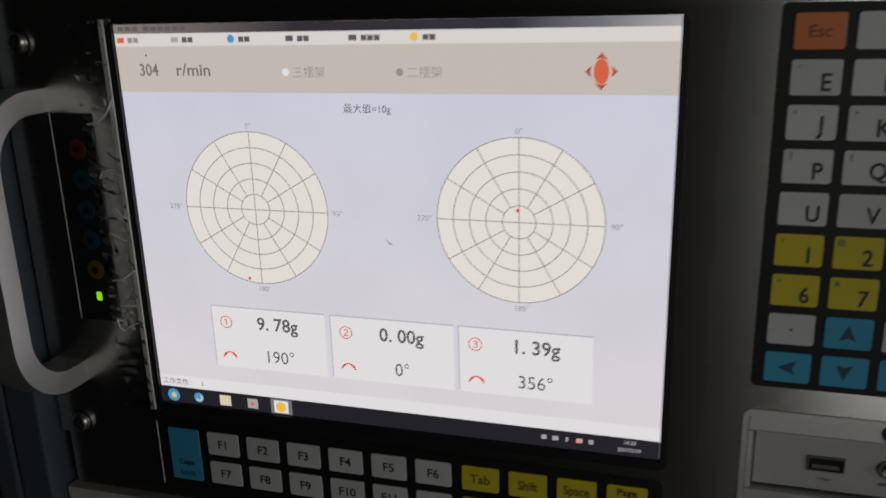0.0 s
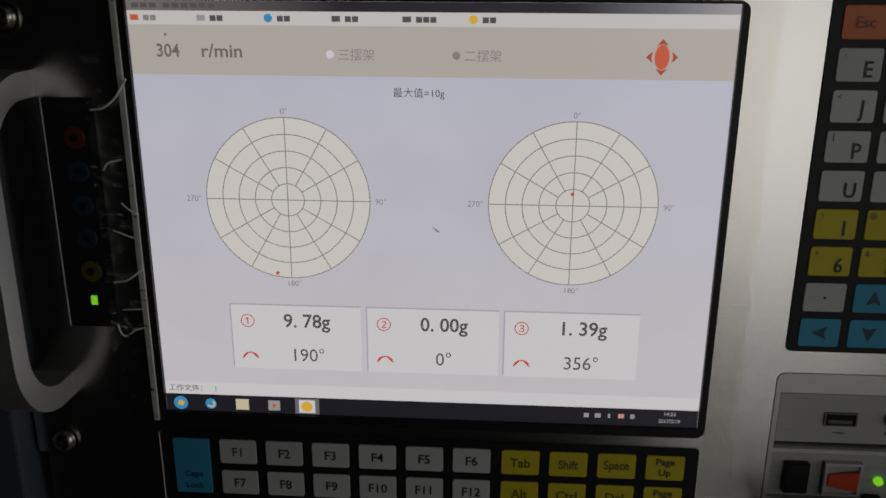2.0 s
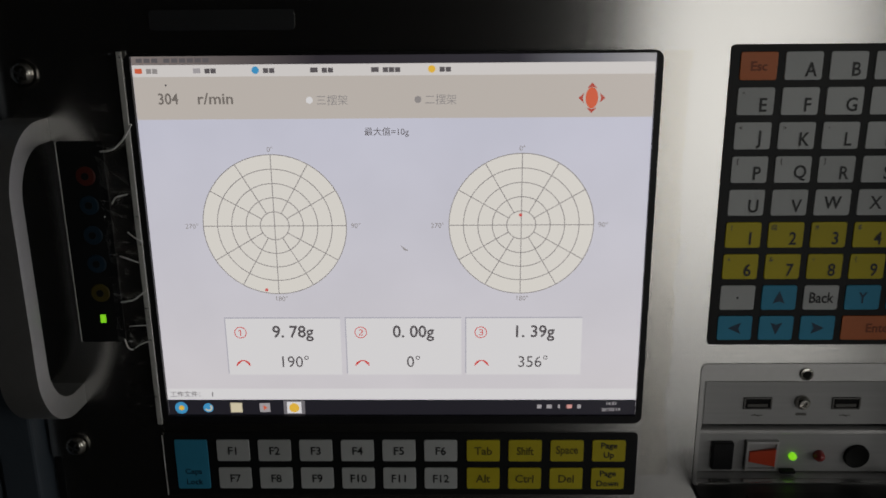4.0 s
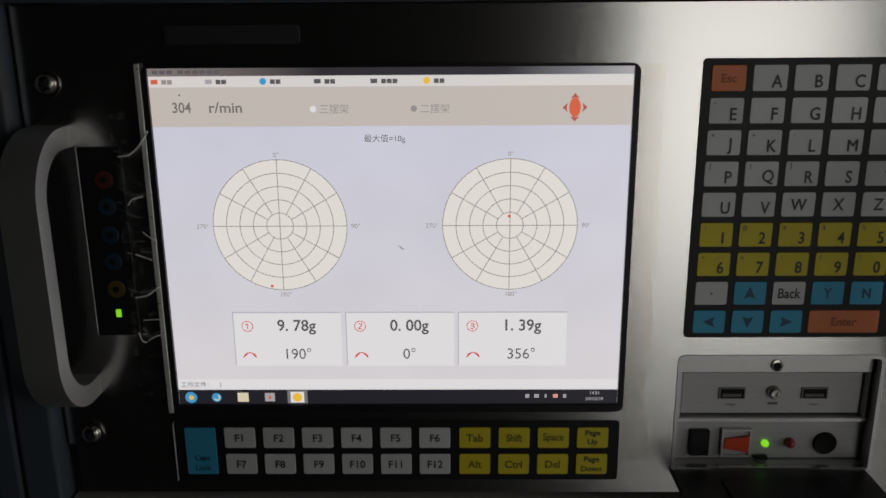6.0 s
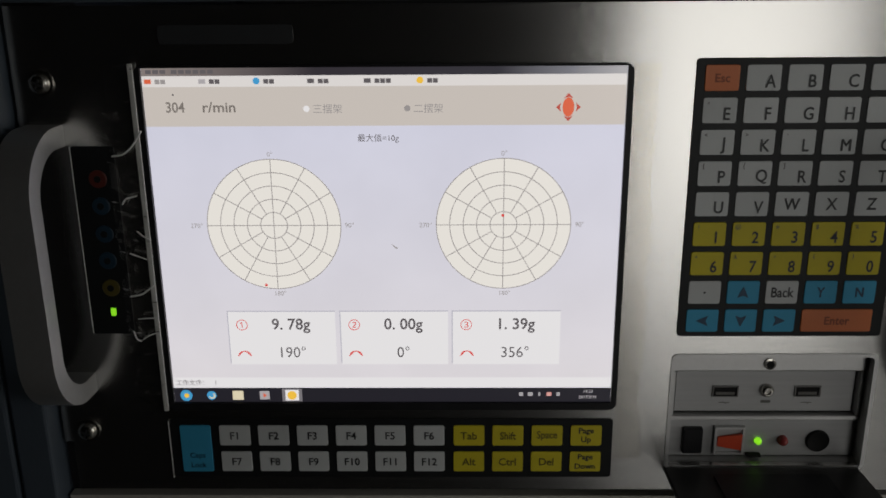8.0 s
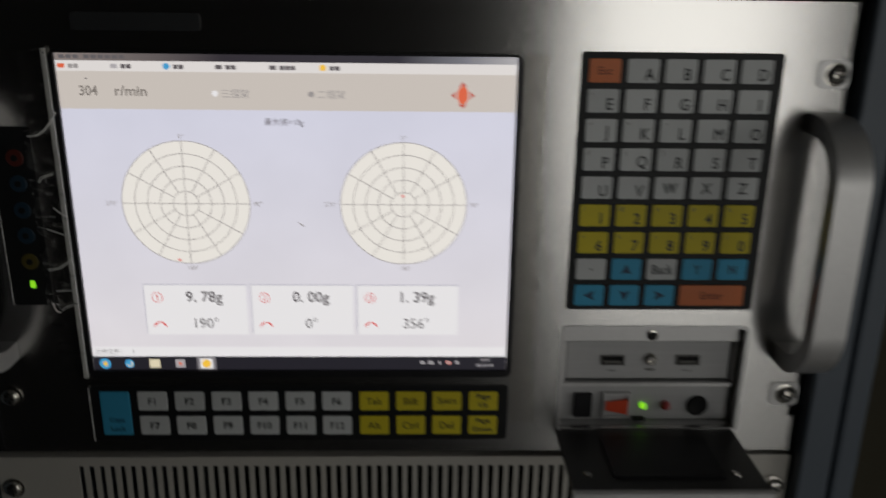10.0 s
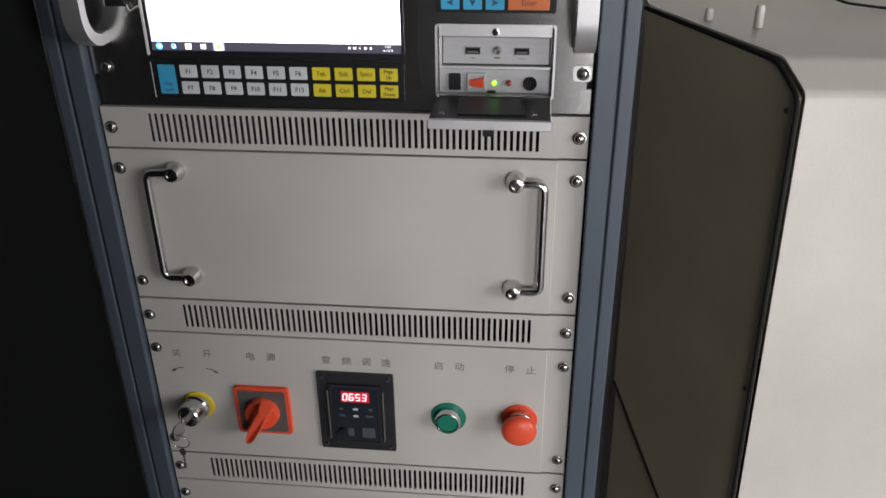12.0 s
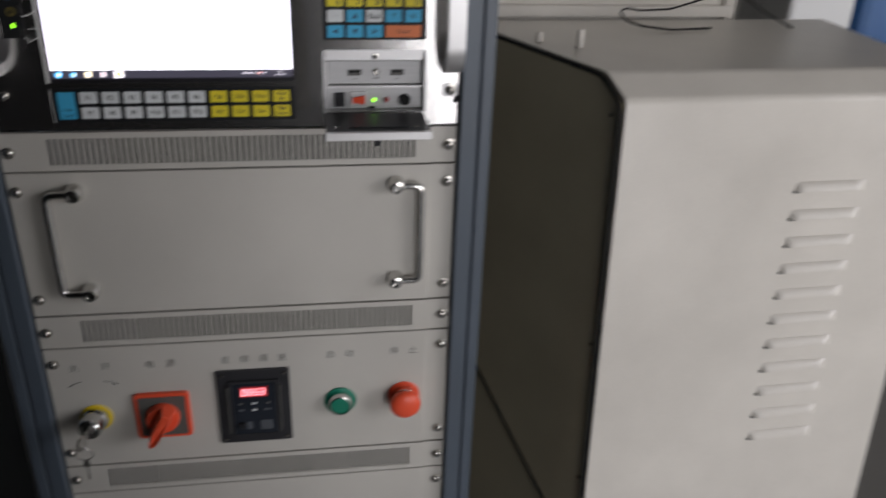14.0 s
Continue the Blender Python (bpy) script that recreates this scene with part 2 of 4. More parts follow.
def part(name, bm, mat, parent, label="", at=None, smooth=False):
    """One mesh under a thing or under a part; bm may be a ready mesh that several parts share."""
    me = bm if isinstance(bm, bpy.types.Mesh) else mesh_of(name, bm, mat, smooth)
    ob = new(name, me)
    if at:
        ob.location = at
    ob.parent = parent
    if label:
        ob["label"] = label
    return ob


def box(x0, x1, y0, y1, z0, z1, bevel=0.0, seg=2, bm=None):
    bm2 = bmesh.new()
    v = bmesh.ops.create_cube(bm2, size=1)["verts"]
    for p in v:
        p.co = ((x0 + x1) / 2 + p.co.x * (x1 - x0), (y0 + y1) / 2 + p.co.y * (y1 - y0), (z0 + z1) / 2 + p.co.z * (z1 - z0))
    if bevel:
        bmesh.ops.bevel(bm2, geom=bm2.edges[:], offset=bevel, segments=seg, affect="EDGES", profile=0.5)
    if bm is None:
        return bm2
    me = bpy.data.meshes.new("tmp")
    bm2.to_mesh(me)
    bm2.free()
    bm.from_mesh(me)
    bpy.data.meshes.remove(me)
    return bm


def rounded_slab(x0, x1, z0, z1, y0, y1, r, seg=5, edge=0.0):
    """A flat plate facing -y with rounded corners, y0 in front."""
    bm = bmesh.new()
    pts = []
    for cx, cz, a0 in ((x1 - r, z1 - r, 0), (x0 + r, z1 - r, 90), (x0 + r, z0 + r, 180), (x1 - r, z0 + r, 270)):
        for k in range(seg + 1):
            a = radians(a0 + 90 * k / seg)
            pts.append((cx + r * math.cos(a), cz + r * math.sin(a)))
    f = bm.faces.new([bm.verts.new((x, y1, z)) for x, z in pts])
    out = bmesh.ops.extrude_face_region(bm, geom=[f])
    top = [g for g in out["geom"] if isinstance(g, bmesh.types.BMVert)]
    for v in top:
        v.co.y = y0
    if edge:
        tv = set(top)
        bmesh.ops.bevel(bm, geom=[e for e in bm.edges if e.verts[0] in tv and e.verts[1] in tv], offset=edge, segments=2, affect="EDGES", profile=0.5)
    return bm


def rounded_frame(outer, inner, y0, y1, ro, ri, seg=5):
    """A flat frame facing -y; outer and inner are (x0, x1, z0, z1) with corner radii ro and ri."""
    bm = bmesh.new()
    loops = []
    for (x0, x1, z0, z1), r in ((outer, ro), (inner, ri)):
        pts = []
        for cx, cz, a0 in ((x1 - r, z1 - r, 0), (x0 + r, z1 - r, 90), (x0 + r, z0 + r, 180), (x1 - r, z0 + r, 270)):
            for k in range(seg + 1):
                a = radians(a0 + 90 * k / seg)
                pts.append((cx + r * math.cos(a), cz + r * math.sin(a)))
        loops.append([[bm.verts.new((x, y, z)) for x, z in pts] for y in (y0, y1)])
    (of, ob), (nf, nb) = loops
    n = len(of)
    for k in range(n):
        j = (k + 1) % n
        for a, b in ((of, nf), (ob, nb), (of, ob), (nf, nb)):
            bm.faces.new((a[k], a[j], b[j], b[k]))
    return bm


def lathe(profile, seg=32, axis="y"):
    """Turns (radius, depth) pairs about the -y axis: depth grows towards the viewer."""
    bm = bmesh.new()
    rings = []
    for r, d in profile:
        if r < 1e-6:
            rings.append([bm.verts.new((0, -d, 0))])
        else:
            rings.append([bm.verts.new((r * math.cos(2 * math.pi * k / seg), -d, r * math.sin(2 * math.pi * k / seg))) for k in range(seg)])
    for a, b in zip(rings, rings[1:]):
        for k in range(seg):
            k2 = (k + 1) % seg
            if len(a) == 1 and len(b) == 1:
                continue
            if len(a) == 1:
                bm.faces.new((a[0], b[k2], b[k]))
            elif len(b) == 1:
                bm.faces.new((a[k], a[k2], b[0]))
            else:
                bm.faces.new((a[k], a[k2], b[k2], b[k]))
    return bm


def pierced_plate(x0, x1, z0, z1, y0, y1, holes):
    """A plate from y0 (front) to y1 with rectangular holes (x0, x1, z0, z1)."""
    xs = sorted({x0, x1, *(h[0] for h in holes), *(h[1] for h in holes)})
    zs = sorted({z0, z1, *(h[2] for h in holes), *(h[3] for h in holes)})
    bm = bmesh.new()
    grid = {}

    def vert(i, k):
        if (i, k) not in grid:
            grid[i, k] = bm.verts.new((xs[i], y0, zs[k]))
        return grid[i, k]
    for i in range(len(xs) - 1):
        for k in range(len(zs) - 1):
            cx, cz = (xs[i] + xs[i + 1]) / 2, (zs[k] + zs[k + 1]) / 2
            if not any(h[0] < cx < h[1] and h[2] < cz < h[3] for h in holes):
                bm.faces.new((vert(i, k), vert(i + 1, k), vert(i + 1, k + 1), vert(i, k + 1)))
    out = bmesh.ops.extrude_face_region(bm, geom=bm.faces[:])
    for g in out["geom"]:
        if isinstance(g, bmesh.types.BMVert):
            g.co.y = y1
    return bm


def tube(points, radius, seg=12, closed=False):
    """A round bar along points."""
    bm = bmesh.new()
    pts = [Vector(p) for p in points]
    rings = []
    n = len(pts)
    for i, p in enumerate(pts):
        a = pts[(i - 1) % n] if closed or i else p
        b = pts[(i + 1) % n] if closed or i < n - 1 else p
        q = (b - a).normalized().to_track_quat("Z", "Y")
        rings.append([bm.verts.new(p + q @ Vector((radius * math.cos(2 * math.pi * k / seg), radius * math.sin(2 * math.pi * k / seg), 0))) for k in range(seg)])
    pairs = list(zip(rings, rings[1:])) + ([(rings[-1], rings[0])] if closed else [])
    for a, b in pairs:
        best = min(range(seg), key=lambda s: sum((a[k].co - b[(k + s) % seg].co).length for k in range(seg)))
        for k in range(seg):
            bm.faces.new((a[k], a[(k + 1) % seg], b[(k + 1 + best) % seg], b[(k + best) % seg]))
    if not closed:
        bm.faces.new(rings[0]), bm.faces.new(rings[-1])
    return bm


def bent(corners, radius, seg=6):
    """Points of a path with its corners rounded."""
    c = [Vector(p) for p in corners]
    out = [c[0]]
    for a, b, d in zip(c, c[1:], c[2:]):
        p, q = b + (a - b).normalized() * radius, b + (d - b).normalized() * radius
        for k in range(seg + 1):
            t = k / seg
            out.append(p * (1 - t) ** 2 + b * 2 * t * (1 - t) + q * t ** 2)
    return out + [c[-1]]


def flat_shape(pts, y, bm=None):
    bm = bm or bmesh.new()
    bm.faces.new([bm.verts.new((x, y, z)) for x, z in pts])
    return bm


def disc_pts(x, z, r, n=40, a0=0, a1=360):
    return [(x + r * math.cos(radians(a0 + (a1 - a0) * k / n)), z + r * math.sin(radians(a0 + (a1 - a0) * k / n))) for k in range(n)]


def ring_line(bm, x, z, r, w, y, n=64, a0=0, a1=360):
    """A thin ring or arc, lying flat."""
    vs = []
    for k in range(n + 1):
        a = radians(a0 + (a1 - a0) * k / n)
        vs.append([bm.verts.new((x + q * math.cos(a), y, z + q * math.sin(a))) for q in (r - w / 2, r + w / 2)])
    for p, q in zip(vs, vs[1:]):
        bm.faces.new((p[0], q[0], q[1], p[1]))


def stroke(bm, x0, z0, x1, z1, w, y):
    d = Vector((x1 - x0, z1 - z0)).normalized() * w / 2
    flat_shape([(x0 - d.y, z0 + d.x), (x0 + d.y, z0 - d.x), (x1 + d.y, z1 - d.x), (x1 - d.y, z1 + d.x)], y, bm)


# ---- lettering: all words are turned into meshes in one go ----
WORDS = set("ABCDEFGHIJKLMOPQRSTUVWXZYN1234567890<>[](){}!@#$%^&*:;?'\"+=-/")
WORDS |= {f"F{k}" for k in range(1, 13)} | {"Tab", "Shift", "Space", "Page", "Up", "Alt", "Ctrl", "Del", "Down", "Caps", "Lock", "Back", "Enter", "Esc"}
WORDS |= set("关开电源变频调速启动停止①②③") | {"304", "r/min", "三摆架", "二摆架", "最大值=10g", "0°", "90°", "180°", "270°", "9. 78g", "0. 00g", "1. 39g", "190°", "356°", "工作文件：   1", "14:33", "2017/2/19", "0653"}
GLYPHS = {}
made = []
for word in sorted(WORDS):
    curve = bpy.data.curves.new("lettering", "FONT")
    curve.offset = 0.016 if word.isascii() and not set(word) & set("MNW&@#%*") else 0.0
    curve.body, curve.resolution_u, curve.align_x, curve.align_y = word, 3, "CENTER", "CENTER"
    made.append((word, new("lettering", curve)))
deps = bpy.context.evaluated_depsgraph_get()
for word, ob in made:
    me = bpy.data.meshes.new_from_object(ob.evaluated_get(deps))
    GLYPHS[word] = ([tuple(v.co[:2]) for v in me.vertices], [tuple(p.vertices) for p in me.polygons])
    bpy.data.meshes.remove(me)
for word, ob in made:
    curve = ob.data
    bpy.data.objects.remove(ob)
    bpy.data.curves.remove(curve)


def letters(word, x, z, height, y, bm=None, squeeze=1.0, heavy=False):
    """Flat lettering with its middle at x, z, facing -y; height is that of a capital."""
    bm = bm or bmesh.new()
    pts, faces = GLYPHS[word]
    lo, hi = min(p[1] for p in pts), max(p[1] for p in pts)
    mid = (lo + hi) / 2
    k = height / 0.72
    for step in ((-1, 0, 1) if heavy and word in "MNW" else (0,)):
        vs = [bm.verts.new((x + px * k * squeeze + step * height * 0.028, y - step * 0.00004, z + (pz - mid) * k)) for px, pz in pts]
        for f in faces:
            if len(set(f)) > 2:
                bm.faces.new([vs[i] for i in f])
    return bm


# ---- the room ----
def wall(name, bm, mat, label):
    ob = new(name, mesh_of(name, bm, mat))
    return tagged(ob, label, name.split("_")[0], kind="structure")


wall("floor", box(-2.5, 3.5, -3.6, 2.2, -0.1, 0.0), CONCRETE, "grey concrete workshop floor")
wall("ceiling", box(-2.5, 3.5, -3.6, 2.2, 3.2, 3.3), CEILING, "plain pale workshop ceiling")
wall("wall_north", box(-2.5, 3.5, 2.2, 2.35, 0, 3.2), PLASTER, "grey plaster wall behind the machines")
# Near-black base: the darkness on this side is in the wall's colour.
wall("wall_west", box(-2.65, -2.5, -3.6, 2.35, 0, 3.2), DARK_WALL, "workshop wall with the room's darkness in its colour")


def window(name, wall_name, turn, at, width, height, wall_bits, mat):
    bm = bmesh.new()
    for b in wall_bits:
        box(*b, bm=bm)
    wall(wall_name, bm, mat, "plaster workshop wall pierced by a window")
    win = thing(name, "painted metal workshop window with four panes", "window", at, turn, kind="structure")
    fr = bmesh.new()
    for x0, x1, z0, z1 in ((-width / 2, width / 2, 0, 0.05), (-width / 2, width / 2, height - 0.05, height), (-width / 2, -width / 2 + 0.05, 0.05, height - 0.05), (width / 2 - 0.05, width / 2, 0.05, height - 0.05), (-0.02, 0.02, 0.05, height - 0.05)):
        box(x0, x1, -0.03, 0.03, z0, z1, bm=fr)
    part("window_frame", fr, FRAME_WHITE, win)
    part("window_sill", box(-width / 2 - 0.05, width / 2 + 0.05, 0.04, 0.2, -0.04, -0.002, 0.006), FRAME_WHITE, win)


window("window_south", "wall_south", 0, (1.24, -3.55, 0.02), 1.1, 1.88,
       [(-2.5, 0.69, -3.65, -3.5, 0, 3.2), (1.79, 3.5, -3.65, -3.5, 0, 3.2), (0.69, 1.79, -3.65, -3.5, 0, 0.02), (0.69, 1.79, -3.65, -3.5, 1.9, 3.2)], WORN_WALL)
window("window_east", "wall_east", 90, (2.85, -1.6, 0.7), 1.6, 1.6,
       [(2.8, 2.95, -3.5, -2.4, 0, 3.2), (2.8, 2.95, -0.8, 2.2, 0, 3.2), (2.8, 2.95, -2.4, -0.8, 0, 0.7), (2.8, 2.95, -2.4, -0.8, 2.3, 3.2)], PLASTER)
# Unseen wall, added to block window light on the left and darken reflections.
wall("wall_partition", box(-2.5, 0.27, -1.08, -1.0, 0, 3.2), SHADE_BLOCKER, "unseen dark wall added to shade the cabinet's left")

# ---- the rack cabinet ----
cab = thing("rack_cabinet", "blue-grey painted steel rack cabinet standing on the floor", "cabinet", (0, 0.3, 0))
LOC = Matrix.Translation((0, -0.3, 0))


def cab_part(name, bm, mat, label=""):
    bm.transform(LOC)
    return part(name, bm, mat, cab, label)


for s in (-1, 1):
    a, b = sorted((s * 0.2432, s * 0.2624))
    cab_part("post", box(a, b, -0.012, 0.05, 0.06, 1.45, 0.0015), POST)
    a, b = sorted((s * 0.2644, s * 0.2785))
    cab_part("post", box(a, b, -0.012, 0.05, 0.06, 1.45, 0.002), POST)
    a, b = sorted((s * 0.2620, s * 0.2648))
    cab_part("post_groove", box(a, b, -0.008, 0.045, 0.06, 1.45), DARKBLUE)
    a, b = sorted((s * 0.2700, s * 0.2780))
    cab_part("side_panel", box(a, b, 0.0505, 0.584, 0.06, 1.44, 0.002), DARKBLUE, "dark blue-grey steel side panel")
    a, b = sorted((s * 0.222, s * 0.2428))
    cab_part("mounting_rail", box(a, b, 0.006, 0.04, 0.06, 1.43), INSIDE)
cab_part("top_panel", box(-0.280, 0.280, 0.0, 0.6, 1.4502, 1.468, 0.003), POST)
cab_part("top_frame", box(-0.2430, 0.2430, -0.008, 0.05, 1.3605, 1.44, 0.002), POST)
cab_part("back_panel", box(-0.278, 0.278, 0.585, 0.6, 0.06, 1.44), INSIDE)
cab_part("base", box(-0.2785, 0.2785, -0.012, 0.6, 0.0, 0.058, 0.004), DARKBLUE)

door = thing("cabinet_door", "dark matt steel cabinet door standing wide open", "door", (-0.292, -0.004, 0.0), -112)
part("leaf", box(0.0, 0.58, -0.012, 0.012, 0.07, 1.43, 0.002), DARK_DOOR, door)
part("hinge", lathe([(0.007, -0.04), (0.007, 0.04)], 12), DARKBLUE, door).matrix_basis = pose(0, 0, 1.2, 90, 0, 0)

# ---- screws shared by the panels ----
def screw_mesh(r=0.0052):
    bm = lathe([(r * 1.25, -0.001), (r * 1.25, 0.0012), (r, 0.0014), (r * 0.96, 0.003), (r * 0.75, 0.0042), (r * 0.4, 0.0047), (0, 0.0048)], 20)
    return mesh_of("screw", bm, SCREW, True)


SCREW_MESH = screw_mesh()
CROSS = bmesh.new()
for a in (25, 115):
    q = Matrix.Rotation(radians(a), 4, "Y")
    c = box(-0.0026, 0.0026, -0.00495, -0.0040, -0.0005, 0.0005)
    c.transform(q)
    me = bpy.data.meshes.new("tmp")
    c.to_mesh(me)
    c.free()
    CROSS.from_mesh(me)
    bpy.data.meshes.remove(me)
CROSS_MESH = mesh_of("cross_slot", CROSS, INK)


def screws(parent, places, y=-0.003):
    for x, z in places:
        s = part("screw", SCREW_MESH, None, parent, at=(x, y, z))
        part("cross_slot", CROSS_MESH, None, s)


def rack_panel(name, label, z0, z1, screw_zs, slots=None, group=""):
    """A 19 inch steel panel: ears on the rails and a raised middle, with or without a row of slots."""
    p = thing(name, label, "panel", (0, 0, 0), group=group)
    g = 0.0012
    part("ear_plate", box(-0.2413, 0.2413, -0.0018, 0.004, z0 + g, z1 - g, 0.0004, 1) if not slots else pierced_plate(-0.2413, 0.2413, z0 + g, z1 - g, -0.0018, 0.004, [(-0.2, 0.205, slots[2] - 0.004, slots[3] + 0.004)]), BEIGE, p)
    if slots:
        x0, x1, s0, s1 = slots
        n = 63
        pitch = (x1 - x0 - 0.0032) / (n - 1)
        holes = [(x0 + k * pitch, x0 + k * pitch + 0.0032, s0, s1) for k in range(n)]
        bm = pierced_plate(-0.2408, 0.2135, z0 + g, z1 - g, -0.003, -0.0015, holes)
    else:
        bm = box(-0.2408, 0.2135, -0.003, -0.0015, z0 + g, z1 - g, 0.0006, 2)
    part("face", bm, BEIGE, p)
    screws(p, [(s * 0.2326, z) for s in (-1, 1) for z in screw_zs], -0.0024)
    return p


UNIT, RACK_TOP = 0.04445, 1.0925


def below(units):
    return RACK_TOP - units * UNIT


for k in (0, 5, 10):
    mid = below(k + 0.5)
    rack_panel("vent_panel", "beige painted rack panel with a row of narrow slots", below(k + 1), below(k), [mid], (-0.1925, 0.1945, mid - 0.0148, mid + 0.0148), "slotted panels")
drawer = rack_panel("drawer_panel", "plain beige rack panel with two folding steel handles", below(5), below(1), [below(1.5), below(4.5)])
controls = rack_panel("control_panel", "beige rack panel carrying switches and push buttons", below(10), below(6), [below(6.5), below(9.5)])
rack_panel("blank_panel", "plain beige rack panel low in the cabinet", below(15), below(11), [below(11.5), below(14.5)])
rack_panel("blank_panel", "plain beige rack panel low in the cabinet", below(23), below(15), [below(15.5), below(22.5)])

# folding handles, turned outwards
for s in (-1, 1):
    xr, xo = s * 0.1738, s * 0.2020
    h = part("handle", tube(bent([(xr, -0.0105, 1.0245), (xo, -0.011, 1.0245), (xo, -0.011, 0.9022), (xr, -0.0105, 0.9022)], 0.009, 8), 0.0042, 16), CHROME, drawer, "polished steel folding handle", smooth=True)
    for z in (1.0245, 0.9022):
        part("rosette", lathe([(0.0105, -0.003), (0.0105, 0.004), (0.0092, 0.006), (0.0088, 0.010), (0.0072, 0.0138), (0.0045, 0.0144), (0.0042, 0.0122), (0, 0.0122)], 24), CHROME, h, at=(xr, -0.003, z), smooth=True)

# ---- the industrial computer ----
pc = thing("industrial_computer", "brushed aluminium rack computer with lit screen and membrane keys", "computer")
RX0, RX1, RZ0, RZ1 = 0.0968, 0.2045, 1.1090, 1.1748
SX0, SX1, SZ0, SZ1 = -0.1795, 0.0665, 1.1440, 1.3305
part("front_panel", pierced_plate(-0.2405, 0.2405, 1.0937, 1.3590, 0.0, 0.004, [(-0.1767, 0.0637, 1.1479, 1.3294), (RX0, RX1, RZ0, RZ1), (-0.2405, -0.236, 1.0937, 1.1238), (0.236, 0.2405, 1.1176, 1.1269)]), BRUSHED, pc, "brushed aluminium front plate")
part("logo_mark", rounded_slab(-0.166, -0.1, 1.3405, 1.3495, -0.0006, 0.001, 0.002), INK, pc, "dark raised maker's mark")
screws(pc, [(-0.2265, 1.3220), (-0.2265, 1.1310), (0.2325, 1.3220), (0.2325, 1.1326)], 0.0)
for x, z in ((0.2325, 1.3220), (0.2325, 1.1326)):
    part("screw_pad", rounded_slab(x - 0.0095, min(x + 0.0095, 0.2402), z - 0.0075, z + 0.0075, -0.0009, 0.001, 0.0035), SATIN, pc)


def grip(x0, x1):
    """A broad bent bar: its outline lies in the y-z plane."""
    bm = bmesh.new()
    D, T, zb, zt, r = 0.0440, 0.0108, 1.1553, 1.3015, 0.034

    def outline(d, z0, z1, rr):
        pts = [(0.0, z1)]
        for k in range(15):
            a = radians(90 * k / 14)
            pts.append((-(d - rr) - rr * math.sin(a), z1 - rr + rr * math.cos(a)))
        for k in range(15):
            a = radians(90 * k / 14)
            pts.append((-(d - rr) - rr * math.cos(a), z0 + rr - rr * math.sin(a)))
        return pts + [(0.0, z0)]
    o, i = outline(D, zb, zt, r), outline(D - T, zb + T, zt - T, r - T)
    rows = []
    for x in (x0, x1):
        rows.append(([bm.verts.new((x, y, z)) for y, z in o], [bm.verts.new((x, y, z)) for y, z in i]))
    n = len(o)
    for k in range(n - 1):
        for ro, ri in rows:
            bm.faces.new((ro[k], ro[k + 1], ri[k + 1], ri[k]))
        for w in (0, 1):
            bm.faces.new((rows[0][w][k], rows[0][w][k + 1], rows[1][w][k + 1], rows[1][w][k]))
    for k in (0, n - 1):
        bm.faces.new((rows[0][0][k], rows[1][0][k], rows[1][1][k], rows[0][1][k]))
    sharp = [e for e in bm.edges if len(e.link_faces) == 2 and abs(e.verts[0].co.x - e.verts[1].co.x) < 1e-6 and e.calc_face_angle(0) > 1.2]
    bmesh.ops.bevel(bm, geom=sharp, offset=0.0012, segments=2, affect="EDGES", profile=0.5)
    return bm


part("handle", grip(-0.2365, -0.2185), SATIN, pc, "broad satin aluminium handle", smooth=True)
part("handle", grip(0.2215, 0.2395), SATIN, pc, "broad satin aluminium handle", smooth=True)

# bezel and display
bez = rounded_frame((SX0, SX1, SZ0, SZ1), (-0.1765, 0.0635, 1.1481, 1.3292), -0.0016, 0.0008, 0.0042, 0.0003)
part("bezel", bez, BLACK, pc, "thin black screen surround")
Y0 = 0.0006
disp = part("display", box(-0.1766, 0.0636, Y0, 0.006, 1.1480, 1.3293), SCREEN_BODY, pc, "lit screen showing two polar charts and readings")


def lit(name, bm, mat, label=""):
    return part(name, bm, mat, disp, label)


def strip(x0, x1, z0, z1, layer):
    return flat_shape([(x0, z0), (x1, z0), (x1, z1), (x0, z1)], Y0 - 0.0002 * layer)


def L(n):
    return Y0 - 0.0002 * n


lit("title_bar", strip(-0.1764, 0.0634, 1.3252, 1.3291, 1), SCREEN_TITLE)
lit("menu_bar", strip(-0.1764, 0.0634, 1.3198, 1.3252, 1), SCREEN_MENU)
lit("header_band", strip(-0.1764, 0.0634, 1.3002, 1.3198, 1), SCREEN_HEAD)
lit("status_line", strip(-0.1764, 0.0634, 1.1565, 1.1626, 1), SCREEN_CARD)
lit("taskbar", strip(-0.1764, 0.0634, 1.1481, 1.1565, 1), SCREEN_TASK)
tt = bmesh.new()
for k in range(9):
    x = -0.1742 + k * 0.0036 + (0.002 if k > 2 else 0)
    stroke(tt, x, 1.3272, x + 0.0028, 1.3272, 0.0018, L(2))
lit("title_text", tt, SCREEN_INK)
for k, (x, m) in enumerate(((-0.1735, SCREEN_ORANGE), (-0.1465, SCREEN_GREY), (-0.1195, SCREEN_BLUE), (-0.0925, SCREEN_INK), (-0.0645, SCREEN_INK), (-0.0385, SCREEN_YELLOW))):
    ic = flat_shape(disc_pts(x, 1.3226, 0.0017, 14), L(2)) if k in (2, 5) else strip(x - 0.0017, x + 0.0017, 1.3214, 1.3236, 2)
    lit("menu_icon", ic, m)
    tb = bmesh.new()
    for j in range(3 if k == 4 else 2):
        stroke(tb, x + 0.0036 + j * 0.0028, 1.3224, x + 0.0060 + j * 0.0028, 1.3224, 0.0022, L(2))
    lit("menu_text", tb, SCREEN_INK if k > 0 else SCREEN_LINE)
